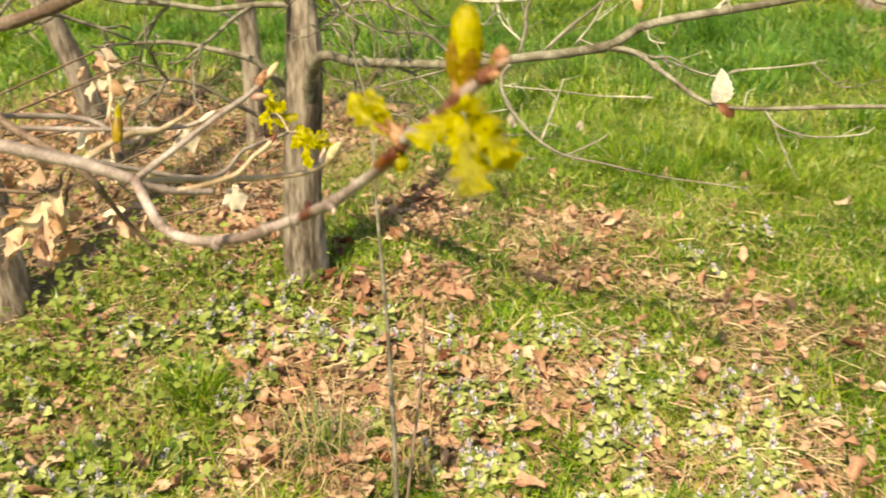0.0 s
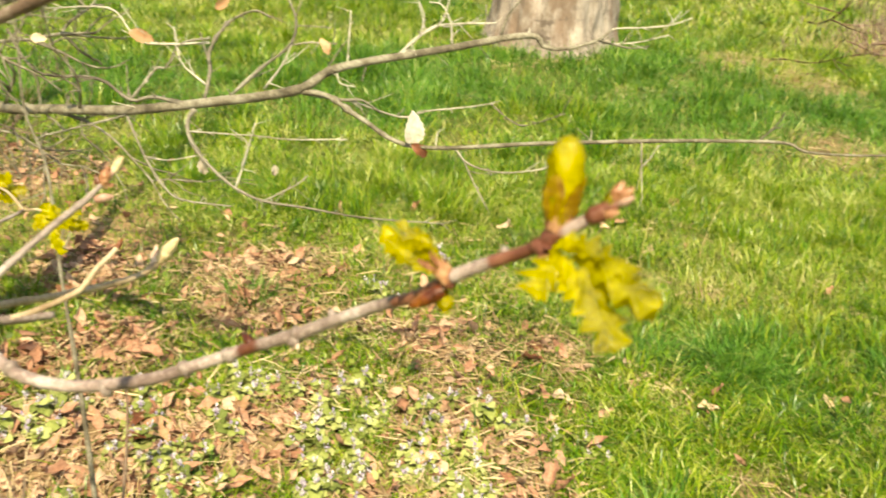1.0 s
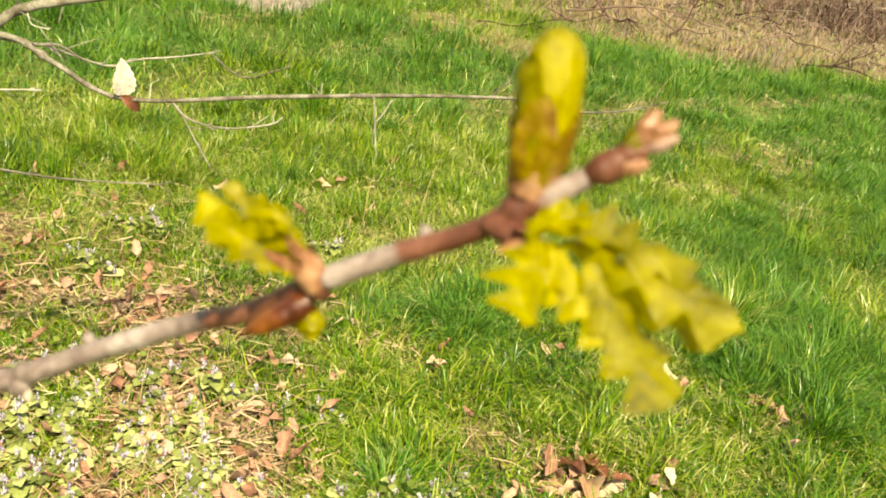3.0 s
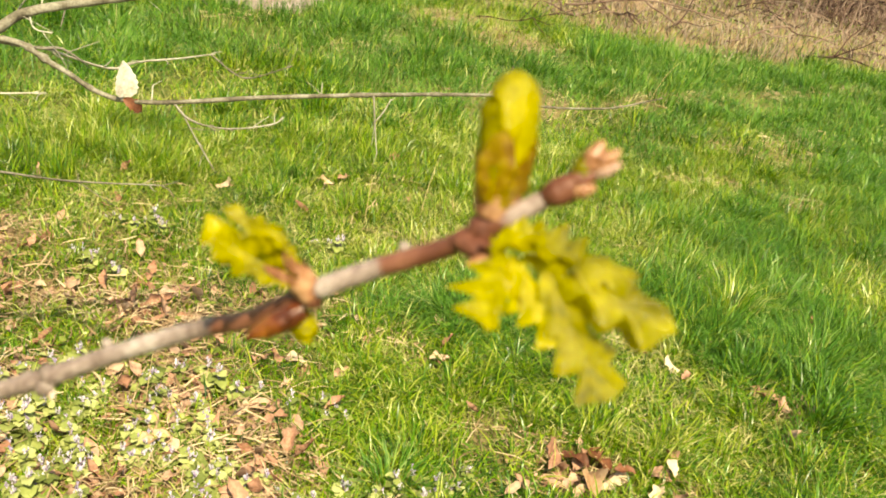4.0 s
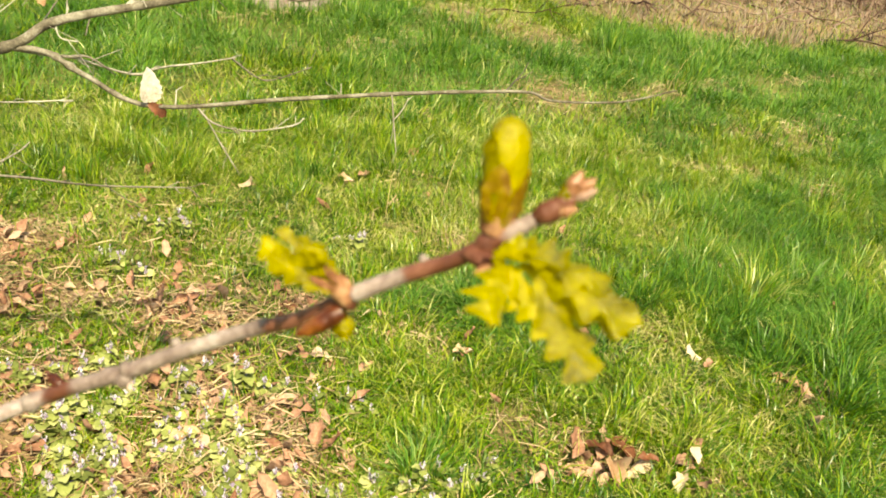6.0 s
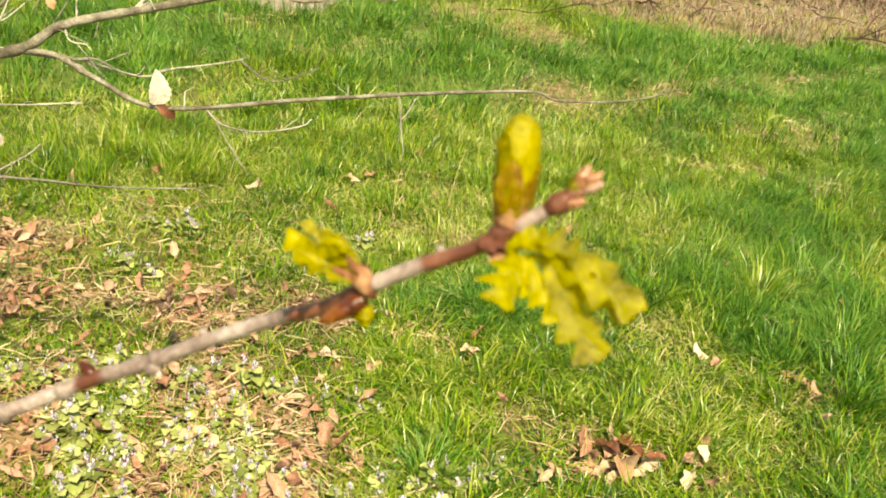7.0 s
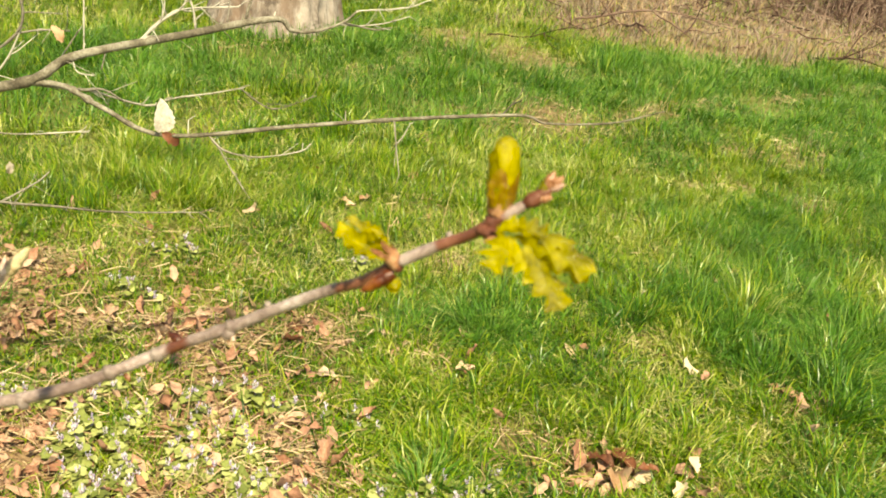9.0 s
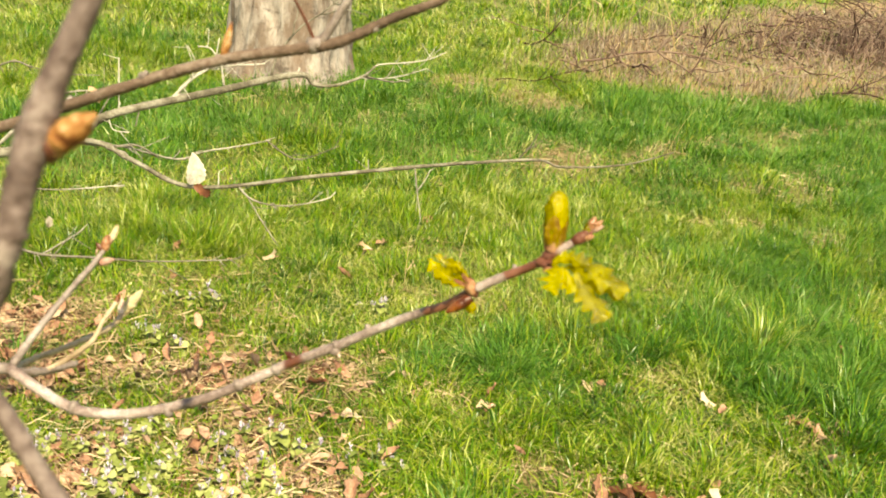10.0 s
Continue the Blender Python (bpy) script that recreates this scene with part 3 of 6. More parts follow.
def in_view(x, y, wide=0.0, near=0.0):
    """The wedge of ground that the walk looks over."""
    return (y > np.minimum(1.64 + 0.346 * x, 1.78 - 0.123 * x) - 0.17 - near) & (y > 1.13 * x - 0.95 - wide) & (y > -1.13 * x - 0.2 - wide)


def meadow(name, box, tussocks, per_tussock, fill, hgt, wid, spread, seed, label, fine=False):
    """Tussocks of near-parallel blades strewn at random, and a flattened tangle between them."""
    tx, ty, rng = scatter(*box, tussocks, seed)
    count = rng.integers(per_tussock // 3, per_tussock * 2, len(tx))
    own = np.repeat(np.arange(len(tx)), count)
    tall, rad = rng.uniform(0.45, 1.55, len(tx)), spread * rng.uniform(0.5, 1.6, len(tx))
    comb, stiff = rng.uniform(0, 6.283, len(tx)), rng.uniform(0.4, 1.05, len(tx))
    ox, oy = rng.normal(0, 1, len(own)) * rad[own], rng.normal(0, 1, len(own)) * rad[own]
    fx, fy, _ = scatter(*box, fill, seed + 1)
    bx, by = np.concatenate([tx[own] + ox, fx]), np.concatenate([ty[own] + oy, fy])
    n, k = len(bx), len(own)
    az = np.concatenate([np.where(rng.random(k) < 0.68, np.arctan2(oy, ox), comb[own]) + rng.normal(0, 0.6, k), rng.uniform(0, 6.28, len(fx))])
    h = hgt * np.concatenate([tall[own], np.full(len(fx), 0.75)]) * rng.uniform(0.55, 1.3, n)
    lean = np.concatenate([np.clip(rng.normal(0, 0.16, k) + stiff[own] * (0.55 + 0.4 * np.hypot(ox, oy) / rad[own]), 0.04, 1.1), np.clip(rng.normal(0.88, 0.17, len(fx)), 0.2, 1.1)])
    lying = np.concatenate([np.zeros(k, bool), np.ones(len(fx), bool)])
    dens = (1 - litter_zone(bx, by) * (0.38 + 0.58 * litter_patch(bx, by))) * (1 - 0.5 * herb_zone(bx, by)) * (1 - 0.75 * thicket_zone(bx, by)) * (1 - 0.85 * brush_zone(bx, by)) * np.clip(0.95 + 0.6 * waves(bx, by, 4.0, 102), 0.2, 1) * (1 - 0.66 * bare_zone(bx, by)) * (1 - hollow(bx, by)) * (1 - 0.85 * clearing(bx, by))
    edge = fringe(n, seed + 7, 0.28)
    keep = (rng.random(n) < dens) & in_view(bx, by, 0.15 + edge, edge * 0.4)
    bx, by, az, h, lean, lying = bx[keep], by[keep], az[keep], h[keep], lean[keep], lying[keep]
    n = len(bx)
    lush = smooth(0.28, 0.72, lush_zone(bx, by) + 0.26 * smooth(0.9, 1.9, bx + 0.3 * waves(bx, by, 3.0, 43)) * smooth(7.5, 5.5, by) + rng.normal(0, 0.1, n))
    h = h * (0.88 + 0.28 * lush) * (0.95 + 0.3 * waves(bx, by, 1.1, 77)) * (1 - 0.22 * litter_zone(bx, by))
    w = wid * rng.uniform(0.5, 1.35, n)
    soft = rng.random(n) < lush * 0.85
    hay = ~soft & lying & (rng.random(n) < 0.24 + 0.25 * waves(bx, by, 2.2, 88))
    for nm, sel, mtl, lab in ((name, ~soft & ~hay, M_GRASS, label), ("lush_grass", soft, M_LUSH, "darker bluish-green taller grass tufts in the meadow"),
                              ("dry_grass", hay, M_HAY, "bleached grey-green old blades lying flat in the meadow")):
        geo = blades(bx[sel], by[sel], h[sel] * (1.15 if nm == "dry_grass" else 1.0), w[sel], lean[sel], seed + 3, az[sel], fine)
        tagged(part(nm, geo, mtl, None), lab, "grass", kind="stuff")


meadow("meadow_grass", (-1.7, 3.3, 1.1, 2.6), 150, 104, 19000, 0.095, 0.0034, 0.05, 100, "bright yellow-green spring grass in fine tussocks", True)
meadow("meadow_grass", (-2.4, 4.6, 2.6, 4.2), 100, 104, 9500, 0.105, 0.0034, 0.055, 120, "yellow-green spring grass in fine tussocks")
meadow("meadow_grass", (-5.5, -2.4, 1.6, 4.2), 40, 40, 900, 0.13, 0.006, 0.04, 150, "green grass at the edge of the thicket")
meadow("meadow_grass", (-5.0, 8.5, 4.2, 8.2), 28, 92, 3000, 0.125, 0.0048, 0.08, 200, "bright green meadow grass under the old oak")
meadow("meadow_grass", (-6.0, 12.0, 8.2, 12.0), 22, 34, 600, 0.14, 0.008, 0.06, 350, "sunlit meadow grass beyond the old oak")
meadow("meadow_grass", (-8.0, 24.0, 12.0, 27.0), 4, 28, 110, 0.17, 0.02, 0.1, 400, "sunlit meadow grass reaching into the distance")


def outer_meadow():
    """Thinner, coarser grass on the land beside and behind the walk."""
    x, y, rng = scatter(-14.0, 26.0, -12.0, 30.0, 40, 480)
    keep = ~(in_view(x, y, 0.3) & (y < 27) & (x > -8) & (x < 24)) & (litter_zone(x, y) < 0.5)
    x, y = x[keep], y[keep]
    n = len(x)
    geo = blades(x, y, rng.uniform(0.08, 0.22, n), rng.uniform(0.014, 0.026, n), np.clip(rng.normal(0.7, 0.2, n), 0.05, 1.05), 481)
    tagged(part("outer_grass", geo, M_GRASS, None), "loose meadow grass on the land round about", "grass", kind="stuff")
    x, y, rng = scatter(-4.5, 5.0, -3.5, 4.5, 800, 482)
    keep = ~(in_view(x, y, 0.3) & (x > -2.4)) & (rng.random(len(x)) > litter_zone(x, y) * 0.8)
    x, y = x[keep], y[keep]
    n = len(x)
    geo = blades(x, y, rng.uniform(0.06, 0.16, n), rng.uniform(0.005, 0.01, n), np.clip(rng.normal(0.7, 0.2, n), 0.05, 1.05), 483)
    tagged(part("outer_grass", geo, M_GRASS, None), "meadow grass underfoot beside the young oak", "grass", kind="stuff")


outer_meadow()


# ---- dead leaves, straw and low herbs on the soil ----
DEAD = [leaf(1.0, 0.5 + 0.1 * (k % 3), 2 + k % 2, 0.3, (-0.8, 0.9, 0.35)[k % 3], (0.9, -0.7, 1.5, 0.3, -1.2, 0.6)[k], 0.16, 4, 1.0, k) for k in range(6)]


def flat_straw(x, y, l0, l1, width, lift, seed):
    """Stiff dry stems strewn at all angles, each a narrow bent strip."""
    rng = np.random.default_rng(seed)
    n = len(x)
    a, ln = rng.uniform(0, 6.283, n), rng.uniform(l0, l1, n)
    d = np.stack([np.cos(a), np.sin(a), rng.normal(0, 0.16, n)], -1) * ln[:, None] * 0.5
    s = np.stack([-np.sin(a), np.cos(a), rng.normal(0, 0.5, n)], -1) * (width * rng.uniform(0.6, 1.5, n))[:, None] * 0.5
    c = np.stack([x, y, ground_z(x, y) + 0.004 + lift * rng.random(n)], -1)
    mid = c + np.stack([-np.sin(a), np.cos(a), np.abs(rng.normal(0.4, 0.4, n))], -1) * (ln * 0.05)[:, None]
    v = np.stack([c - d - s, c - d + s, mid - s, mid + s, c + d - s * 0.5, c + d + s * 0.5], 1).reshape(-1, 3)
    k = np.arange(n)[:, None] * 6
    return v, np.concatenate([k + [0, 1, 3], k + [0, 3, 2], k + [2, 3, 5], k + [2, 5, 4]], 1).reshape(-1, 3)


def build_litter():
    x, y, rng = scatter(-3.0, 1.3, 1.1, 4.3, 1700, 500)
    keep = (rng.random(len(x)) < litter_zone(x, y) * (0.05 + (0.72 + 0.28 * smooth(0.2, -0.3, x)) * litter_patch(x, y) ** 1.1)) & in_view(x, y, 0.2 + fringe(len(x), 505, 0.3), fringe(len(x), 506, 0.14))
    x2, y2, rng2 = scatter(0.6, 3.6, 1.2, 4.0, 26, 501)
    near_bare = (np.hypot(x2 - 1.25, y2 - 1.78) < 0.16) | (np.hypot(x2 - 2.0, y2 - 1.94) < 0.13) | (np.hypot(x2 - 0.97, y2 - 2.4) < 0.2) | (rng2.random(len(x2)) < 0.25)
    x3, y3 = rng.normal(1.24, 0.08, 30), rng.normal(1.76, 0.06, 30)
    x4, y4 = rng.normal(2.0, 0.07, 12), rng.normal(1.95, 0.09, 12)
    X, Y = np.concatenate([x[keep], x2[near_bare], x3, x4]), np.concatenate([y[keep], y2[near_bare], y3, y4])
    pieces = []
    for k in range(len(X)):
        size = rng.choice([rng.uniform(0.02, 0.045), rng.uniform(0.04, 0.08)])
        a = rng.uniform(0, 6.28)
        way = (math.cos(a), math.sin(a), rng.normal(0, 0.35))
        up = (rng.normal(0, 0.7), rng.normal(0, 0.7), 1)
        z = float(ground_z(X[k], Y[k])) + rng.uniform(0.002, 0.03)
        pieces.append(laid(DEAD[k % 6], (X[k], Y[k], z), way, up, size))
    tagged(part("leaf_litter", join(pieces), M_LITTER, None), "fallen dry oak leaves, tan to russet, on the soil", "fallen leaves", kind="stuff")
    # straw lying flat
    x, y, rng = scatter(-2.6, 1.1, 1.1, 4.0, 9000, 502)
    keep = (rng.random(len(x)) < litter_zone(x, y) * np.clip(0.08 + 0.1 * smooth(-0.4, 0.3, x) + 0.27 * litter_patch(x, y) + 0.2 * waves(x, y, 5.0, 55), 0.05, 0.7) * (1 - 0.5 * herb_zone(x, y)))
    keep &= in_view(x, y, 0.1)
    geo = flat_straw(x[keep], y[keep], 0.02, 0.1, 0.0024, 0.035, 503)
    tagged(part("straw", geo, M_OLDSTRAW, None), "dry straw lying flat among the leaves", "straw", kind="stuff")
    x, y, rng = scatter(0.5, 6.0, 1.2, 7.2, 2600, 507)
    keep = (rng.random(len(x)) < bare_zone(x, y) * 0.8) & in_view(x, y, 0.3)
    x, y = x[keep], y[keep]
    geo = flat_straw(x, y, 0.03, 0.11, 0.0022, 0.025, 508)
    tagged(part("straw", geo, M_OLDSTRAW, None), "dry straw showing in worn spots of the meadow", "straw", kind="stuff")
    x, y, rng = scatter(2.6, 13.0, 6.2, 14.0, 420, 504)
    keep = rng.random(len(x)) < brush_zone(x, y)
    x, y = x[keep], y[keep]
    n = len(x)
    geo = blades(x, y, rng.uniform(0.04, 0.17, n), np.full(n, 0.008), np.clip(rng.normal(0.75, 0.2, n), 0.1, 0.99), 505)
    tagged(part("dead_grass", geo, M_THATCH, None), "matted tan dead grass round the brushwood", "dead grass", kind="stuff")


build_litter()


def build_herbs():
    """Small rounded leaves close to the soil, broad and dense on the herb carpet."""
    x, y, rng = scatter(-2.4, 1.0, 1.1, 4.0, 2300, 510)
    carpet = herb_zone(x, y)
    dens = litter_zone(x, y) * np.clip(0.3 + 0.3 * carpet * (1 + waves(x, y, 6.0, 27)) - 0.4 * litter_patch(x, y), 0.03, 1)
    keep = (rng.random(len(x)) < dens) & in_view(x, y, 0.2)
    x, y, carpet = x[keep], y[keep], carpet[keep]
    shapes = [leaf(1.0, 0.9, 2, 0.1, 0.25, 0.6, 0.04, 3, 1.0, 3), leaf(1.0, 0.75, 3, 0.25, -0.25, 0.9, 0.06, 3, 1.0, 4), leaf(1.0, 0.6, 1, 0.0, 0.3, 0.5, 0.05, 3, 1.0, 5)]
    pieces = []
    for k in range(len(x)):
        a = rng.uniform(0, 6.28)
        pieces.append(laid(shapes[k % 3], (x[k], y[k], float(ground_z(x[k], y[k])) + rng.uniform(0.005, 0.05 + 0.06 * carpet[k])), (math.cos(a), math.sin(a), rng.normal(0.1, 0.35)),
                           (rng.normal(0, 0.35), rng.normal(0, 0.35), 1), rng.uniform(0.012, 0.028 + 0.008 * carpet[k])))
    tagged(part("ground_herbs", join(pieces), M_HERB, None), "low green herb leaves among the dead leaves", "herbs", kind="stuff")


build_herbs()


# ---- flowering dead-nettles ----
def build_nettle(kind):
    rng = np.random.default_rng(600 + kind)
    stems, leaves, flowers = [], [], []
    for s in range(3 + kind % 2):
        a, h = rng.uniform(0, 6.28), rng.uniform(0.04, 0.075)
        base = np.array([0.016 * math.cos(a), 0.016 * math.sin(a), -0.01])
        top = base + [0.035 * math.cos(a) * rng.random(), 0.035 * math.sin(a) * rng.random(), h]
        stems.append(tube([base, (base + top) / 2 + [0.004, 0.003, 0], top], 0.0016, 0.0011, 4, 2))
        for tier in range(4):
            f = 0.35 + 0.2 * tier
            p = base + (top - base) * f
            for j in range(2 if tier < 2 else 3):
                b = a + tier * 1.57 + j * (3.14 if tier < 2 else 1.57) + rng.normal(0, 0.25)
                leaves.append(laid(leaf(1, 0.95, 1, 0.05, 0.25, 0.9, 0.05, 3, 1.0, int(rng.integers(99))), p, (math.cos(b), math.sin(b), rng.normal(0.35, 0.3)), (rng.normal(0, 0.35), rng.normal(0, 0.35), 1),
                                   (0.037 - 0.0045 * tier) * rng.uniform(0.7, 1.3)))
        for j in range(8):
            b, tilt = rng.uniform(0, 6.28), rng.uniform(0.8, 2.6)
            p = top + [0, 0, rng.uniform(-0.024, 0.008)]
            way = np.array([math.cos(b), math.sin(b), tilt])
            q = p + way / np.linalg.norm(way) * rng.uniform(0.005, 0.009)
            flowers.append(tube([p, (p + q) / 2, q], [0.0009, 0.0012, 0.002], None, 3, 1))
            flowers.append(laid(leaf(1, 0.55, 1, 0.0, 0.5, 0.9, 0, 2), q, way + [0, 0, 0.5], (math.cos(b), math.sin(b), 0.4), 0.012))
    ob = new("dead_nettle")
    ob["at_world"] = 1
    tagged(ob, "low flowering dead-nettle with pale lilac blossoms and crinkled leaves", "wildflower", "dead-nettles among the fallen leaves")
    part("stem", join(stems), M_STEM, ob)
    part("foliage", join(leaves), M_NETTLE, ob)
    part("blossom", join(flowers), M_PETAL, ob, "pale lilac and white blossoms")
    return ob


def plant_nettles():
    rng = np.random.default_rng(620)
    near_grass = ((0.2, 2.1, 0.14, 0.08, 7), (0.29, 2.0, 0.09, 0.06, 5), (-0.02, 2.1, 0.1, 0.06, 4), (0.65, 2.03, 0.06, 0.06, 2), (0.32, 3.14, 0.1, 0.08, 3), (0.18, 3.1, 0.08, 0.06, 2), (0.09, 2.8, 0.09, 0.07, 3), (0.82, 2.95, 0.06, 0.05, 2), (-0.28, 2.16, 0.12, 0.08, 7), (-0.31, 1.89, 0.13, 0.1, 7), (-0.74, 2.06, 0.12, 0.08, 5), (-0.5, 2.08, 0.12, 0.07, 6))
    under_trees = ((-0.02, 1.94, 0.15, 0.08, 8), (0.07, 2.25, 0.08, 0.06, 3), (0.2, 1.9, 0.14, 0.07, 8), (0.1, 1.7, 0.3, 0.1, 20), (0.5, 1.66, 0.2, 0.08, 12), (-0.2, 1.62, 0.16, 0.1, 9), (-0.95, 1.36, 0.26, 0.15, 12), (-1.05, 1.78, 0.2, 0.16, 12), (-0.85, 1.95, 0.12, 0.08, 5), (-1.25, 2.15, 0.2, 0.15, 8), (0.85, 1.68, 0.12, 0.05, 4), (-1.3, 1.75, 0.22, 0.2, 6))
    kinds = [build_nettle(k) for k in range(4)]
    used = [False] * 4
    n = 0
    for cx, cy, rx, ry, count in near_grass + under_trees:
        for k in range(count):
            x, y = cx + rx * rng.normal(0, 0.75), cy + ry * rng.normal(0, 0.75)
            if x > 1.0:
                x = cx
            s = rng.uniform(0.7, 1.15)
            m = Matrix.Translation((x, y, float(ground_z(x, y)))) @ Matrix.Rotation(rng.uniform(0, 6.28), 4, 'Z') @ Matrix.Scale(s, 4)
            j = n % 4
            n += 1
            if not used[j]:
                used[j] = True
                kinds[j].matrix_basis = m
                for c in kinds[j].children:
                    c.matrix_parent_inverse = Matrix()
            else:
                ob = copy_thing(kinds[j], Matrix())
                ob.matrix_basis = m


plant_nettles()


# ---- single dead leaves that stand out ----
def lone_leaf(x, y, size, az, tilt, k, material=M_LITTER, label="curled dry oak leaf lying on the ground", lift=0.02):
    ob = new("fallen_leaf", mesh_of("fallen_leaf", *leaf(size, size * 0.62, 3, 0.26, (1.0, -0.9, 0.5)[k % 3] if k < 3 else 0.5, ((1.3, -0.9, 0.7)[k % 3] if k < 3 else 0.6), 0.12, 12, 1.0, k)))
    ob.data.materials.append(material)
    z = float(ground_z(x, y)) + lift
    m = np.eye(4)
    m[:3, :3] = basis((math.cos(az), math.sin(az), tilt)).T
    m[:3, 3] = (x, y, z)
    ob.matrix_basis = Matrix(m.tolist())
    return tagged(ob, label, "leaf", "fallen leaves that stand out")


IN_GRASS = ((1.505, 1.715, 0.06, 1.4, 0.6), (1.09, 3.33, 0.05, 0.3, 0.3), (1.28, 3.4, 0.04, 1.3, 0.5), (0.52, 2.02, 0.09, 1.3, 0.1), (0.66, 2.26, 0.08, 2.4, 0.2), (0.72, 2.2, 0.07, 0.4, 0.2), (0.36, 2.36, 0.07, 0.9, 0.3), (2.0, 1.95, 0.08, 2.2, 0.05))
IN_LITTER = ((2.06, 1.88, 0.07, 1.0, 0.1), (0.28, 2.6, 0.085, 0.3, 0.1), (0.05, 2.65, 0.08, 1.4, 0.2), (-0.6, 1.5, 0.1, 0.7, 0.3), (-0.46, 1.44, 0.09, 2.0, 0.2), (-0.24, 2.07, 0.1, 1.2, -0.1), (-0.9, 2.35, 0.07, 0.2, 0.2), (0.62, 1.8, 0.075, 1.9, 0.2), (0.5, 1.62, 0.08, 0.1, 0.1), (1.03, 3.58, 0.07, 0.4, 0.2), (0.3, 1.9, 0.07, 2.2, 0.3), (-1.18, 1.3, 0.07, 0.8, 0.6))
for k, (x, y, s, az, tl) in enumerate(IN_GRASS + IN_LITTER):
    lone_leaf(x, y, s, az, tl, k, M_LITTER)


for k, (x, y) in enumerate(((-0.51, 1.58), (-0.22, 2.05), (-0.10, 1.63), (0.56, 1.94), (-0.46, 2.01), (-0.47, 1.67), (-0.94, 1.35), (0.28, 1.94))):
    lone_leaf(x, y, 0.1 - 0.008 * (k % 4), 0.5 + 1.3 * k, 0.1, (0, 3, 4)[k % 3], M_PEACH if k % 3 == 1 else M_LITTER, "large curled tan oak leaf on dead leaves", 0.045)

# rust-brown leaves drifted against the trunk and in the litter
for k, (x, y) in enumerate(((-1.02, 2.50), (-0.95, 2.44), (-0.93, 2.35), (-0.86, 2.29), (-0.47, 2.00), (-0.42, 1.95), (-0.86, 2.70), (-0.50, 1.58))):
    lone_leaf(x, y, 0.095 - 0.01 * (k % 3), 0.9 + 1.7 * k, 0.08, (0, 3, 4)[k % 3], M_RUSSET, "rust-brown curled oak leaf on dead leaves", 0.04)

# the leaves that fill the hole in the turf; dark brown ones imitate shade
for k, (x, y, size, az, tl, lift, mtl, lab) in enumerate(((1.25, 1.66, 0.12, 1.2, 0.55, 0.02, M_PEACH, "large tan curled oak leaf upright in a hole"), (1.3, 1.72, 0.085, 0.15, 0.15, 0.03, M_PEACH, "tan oak leaf lying in a hole"),
                                                          (1.3, 1.78, 0.08, 2.4, 0.35, 0.04, M_RUSSET, "russet oak leaf in a hole"), (1.35, 1.76, 0.09, 1.9, 0.5, 0.02, M_RUSSET, "dark brown oak leaf in place of a hole's shade"),
                                                          (1.2, 1.7, 0.06, 2.6, 0.3, 0.03, M_LITTER, "curled dry oak leaf in a hole"), (1.17, 1.76, 0.075, 0.4, 0.1, 0.05, M_LITTER, "bleached oak leaf in a hole"),
                                                          (1.22, 1.79, 0.07, 1.6, 0.2, 0.05, M_LITTER, "curled dry oak leaf in a hole"), (1.25, 1.73, 0.06, 3.4, 0.2, 0.05, M_LITTER, "bleached oak leaf in a hole"),
                                                          (1.39, 1.71, 0.06, 2.9, 0.4, 0.03, M_RUSSET, "dark brown oak leaf in place of a hole's shade"), (1.46, 1.65, 0.055, 1.5, 0.7, 0.04, M_PEACH, "small tan leaf among grass"))):
    lone_leaf(x, y, size, az, tl, k % 5, mtl, lab, lift)


for k, (x, y) in enumerate(CLEARINGS):
    for j in range(2):
        lone_leaf(x + 0.025 * j - 0.02, y - 0.02 * j, 0.065 - 0.015 * j, 0.7 + 1.9 * k + j, 0.25, (k + j) % 5, (M_PEACH, M_LITTER)[j], "tan dead leaf in a gap of the grass", 0.03)


# ---- dry stalks ----
def stalk(x, y, h, lean, az, r=0.0016, label="thin dry grass stalk standing in the meadow"):
    z = float(ground_z(x, y)) - 0.01
    d = np.array([math.cos(az), math.sin(az), 0]) * h * lean
    p = np.array([x, y, z])
    pts = [p, p + d * 0.25 + [0, 0, h * 0.45], p + d * 0.6 + [0, 0, h * 0.8], p + d + [0, 0, h]]
    ob = part("dry_stalk", tube(pts, r, r * 0.4, 5, 3, seed=int(x * 99 + 500)), M_STRAW, None)
    return tagged(ob, label, "stalk", "dry stalks")


for x, y, h, ln, az in ((0.23, 2.08, 0.24, 0.12, 0.6), (-0.43, 1.56, 0.22, 0.3, 2.6), (-0.4, 1.55, 0.16, 0.6, 0.3), (-0.46, 1.58, 0.18, 0.5, 3.6), (-0.38, 1.6, 0.25, 0.25, 1.8), (-0.41, 1.52, 0.14, 0.8, 5.0),
                        (-0.44, 1.57, 0.15, 0.7, 4.3), (0.15, 2.3, 0.12, 0.5, 1.0), (3.2, 4.9, 0.3, 0.95, 0.5), (3.68, 3.95, 0.2, 0.2, 2.5), (1.3, 3.3, 0.2, 0.9, 1.0), (1.05, 3.2, 0.17, 0.6, 1.2), (3.0, 6.9, 0.5, 0.9, 0.6)):
    stalk(x, y, h, ln, az)


_k = np.random.default_rng(730)
for cx, cy in ((-0.70, 1.45), (-0.66, 1.51), (-0.55, 1.52), (-0.42, 1.57), (-0.37, 1.55), (-0.64, 1.59)):
    for k in range(7):
        stalk(cx + _k.normal(0, 0.035), cy + _k.normal(0, 0.03), _k.uniform(0.09, 0.24), _k.uniform(0.15, 1.0), _k.uniform(0, 6.28), 0.0016, "thin bleached stalk in a tuft of old grass")


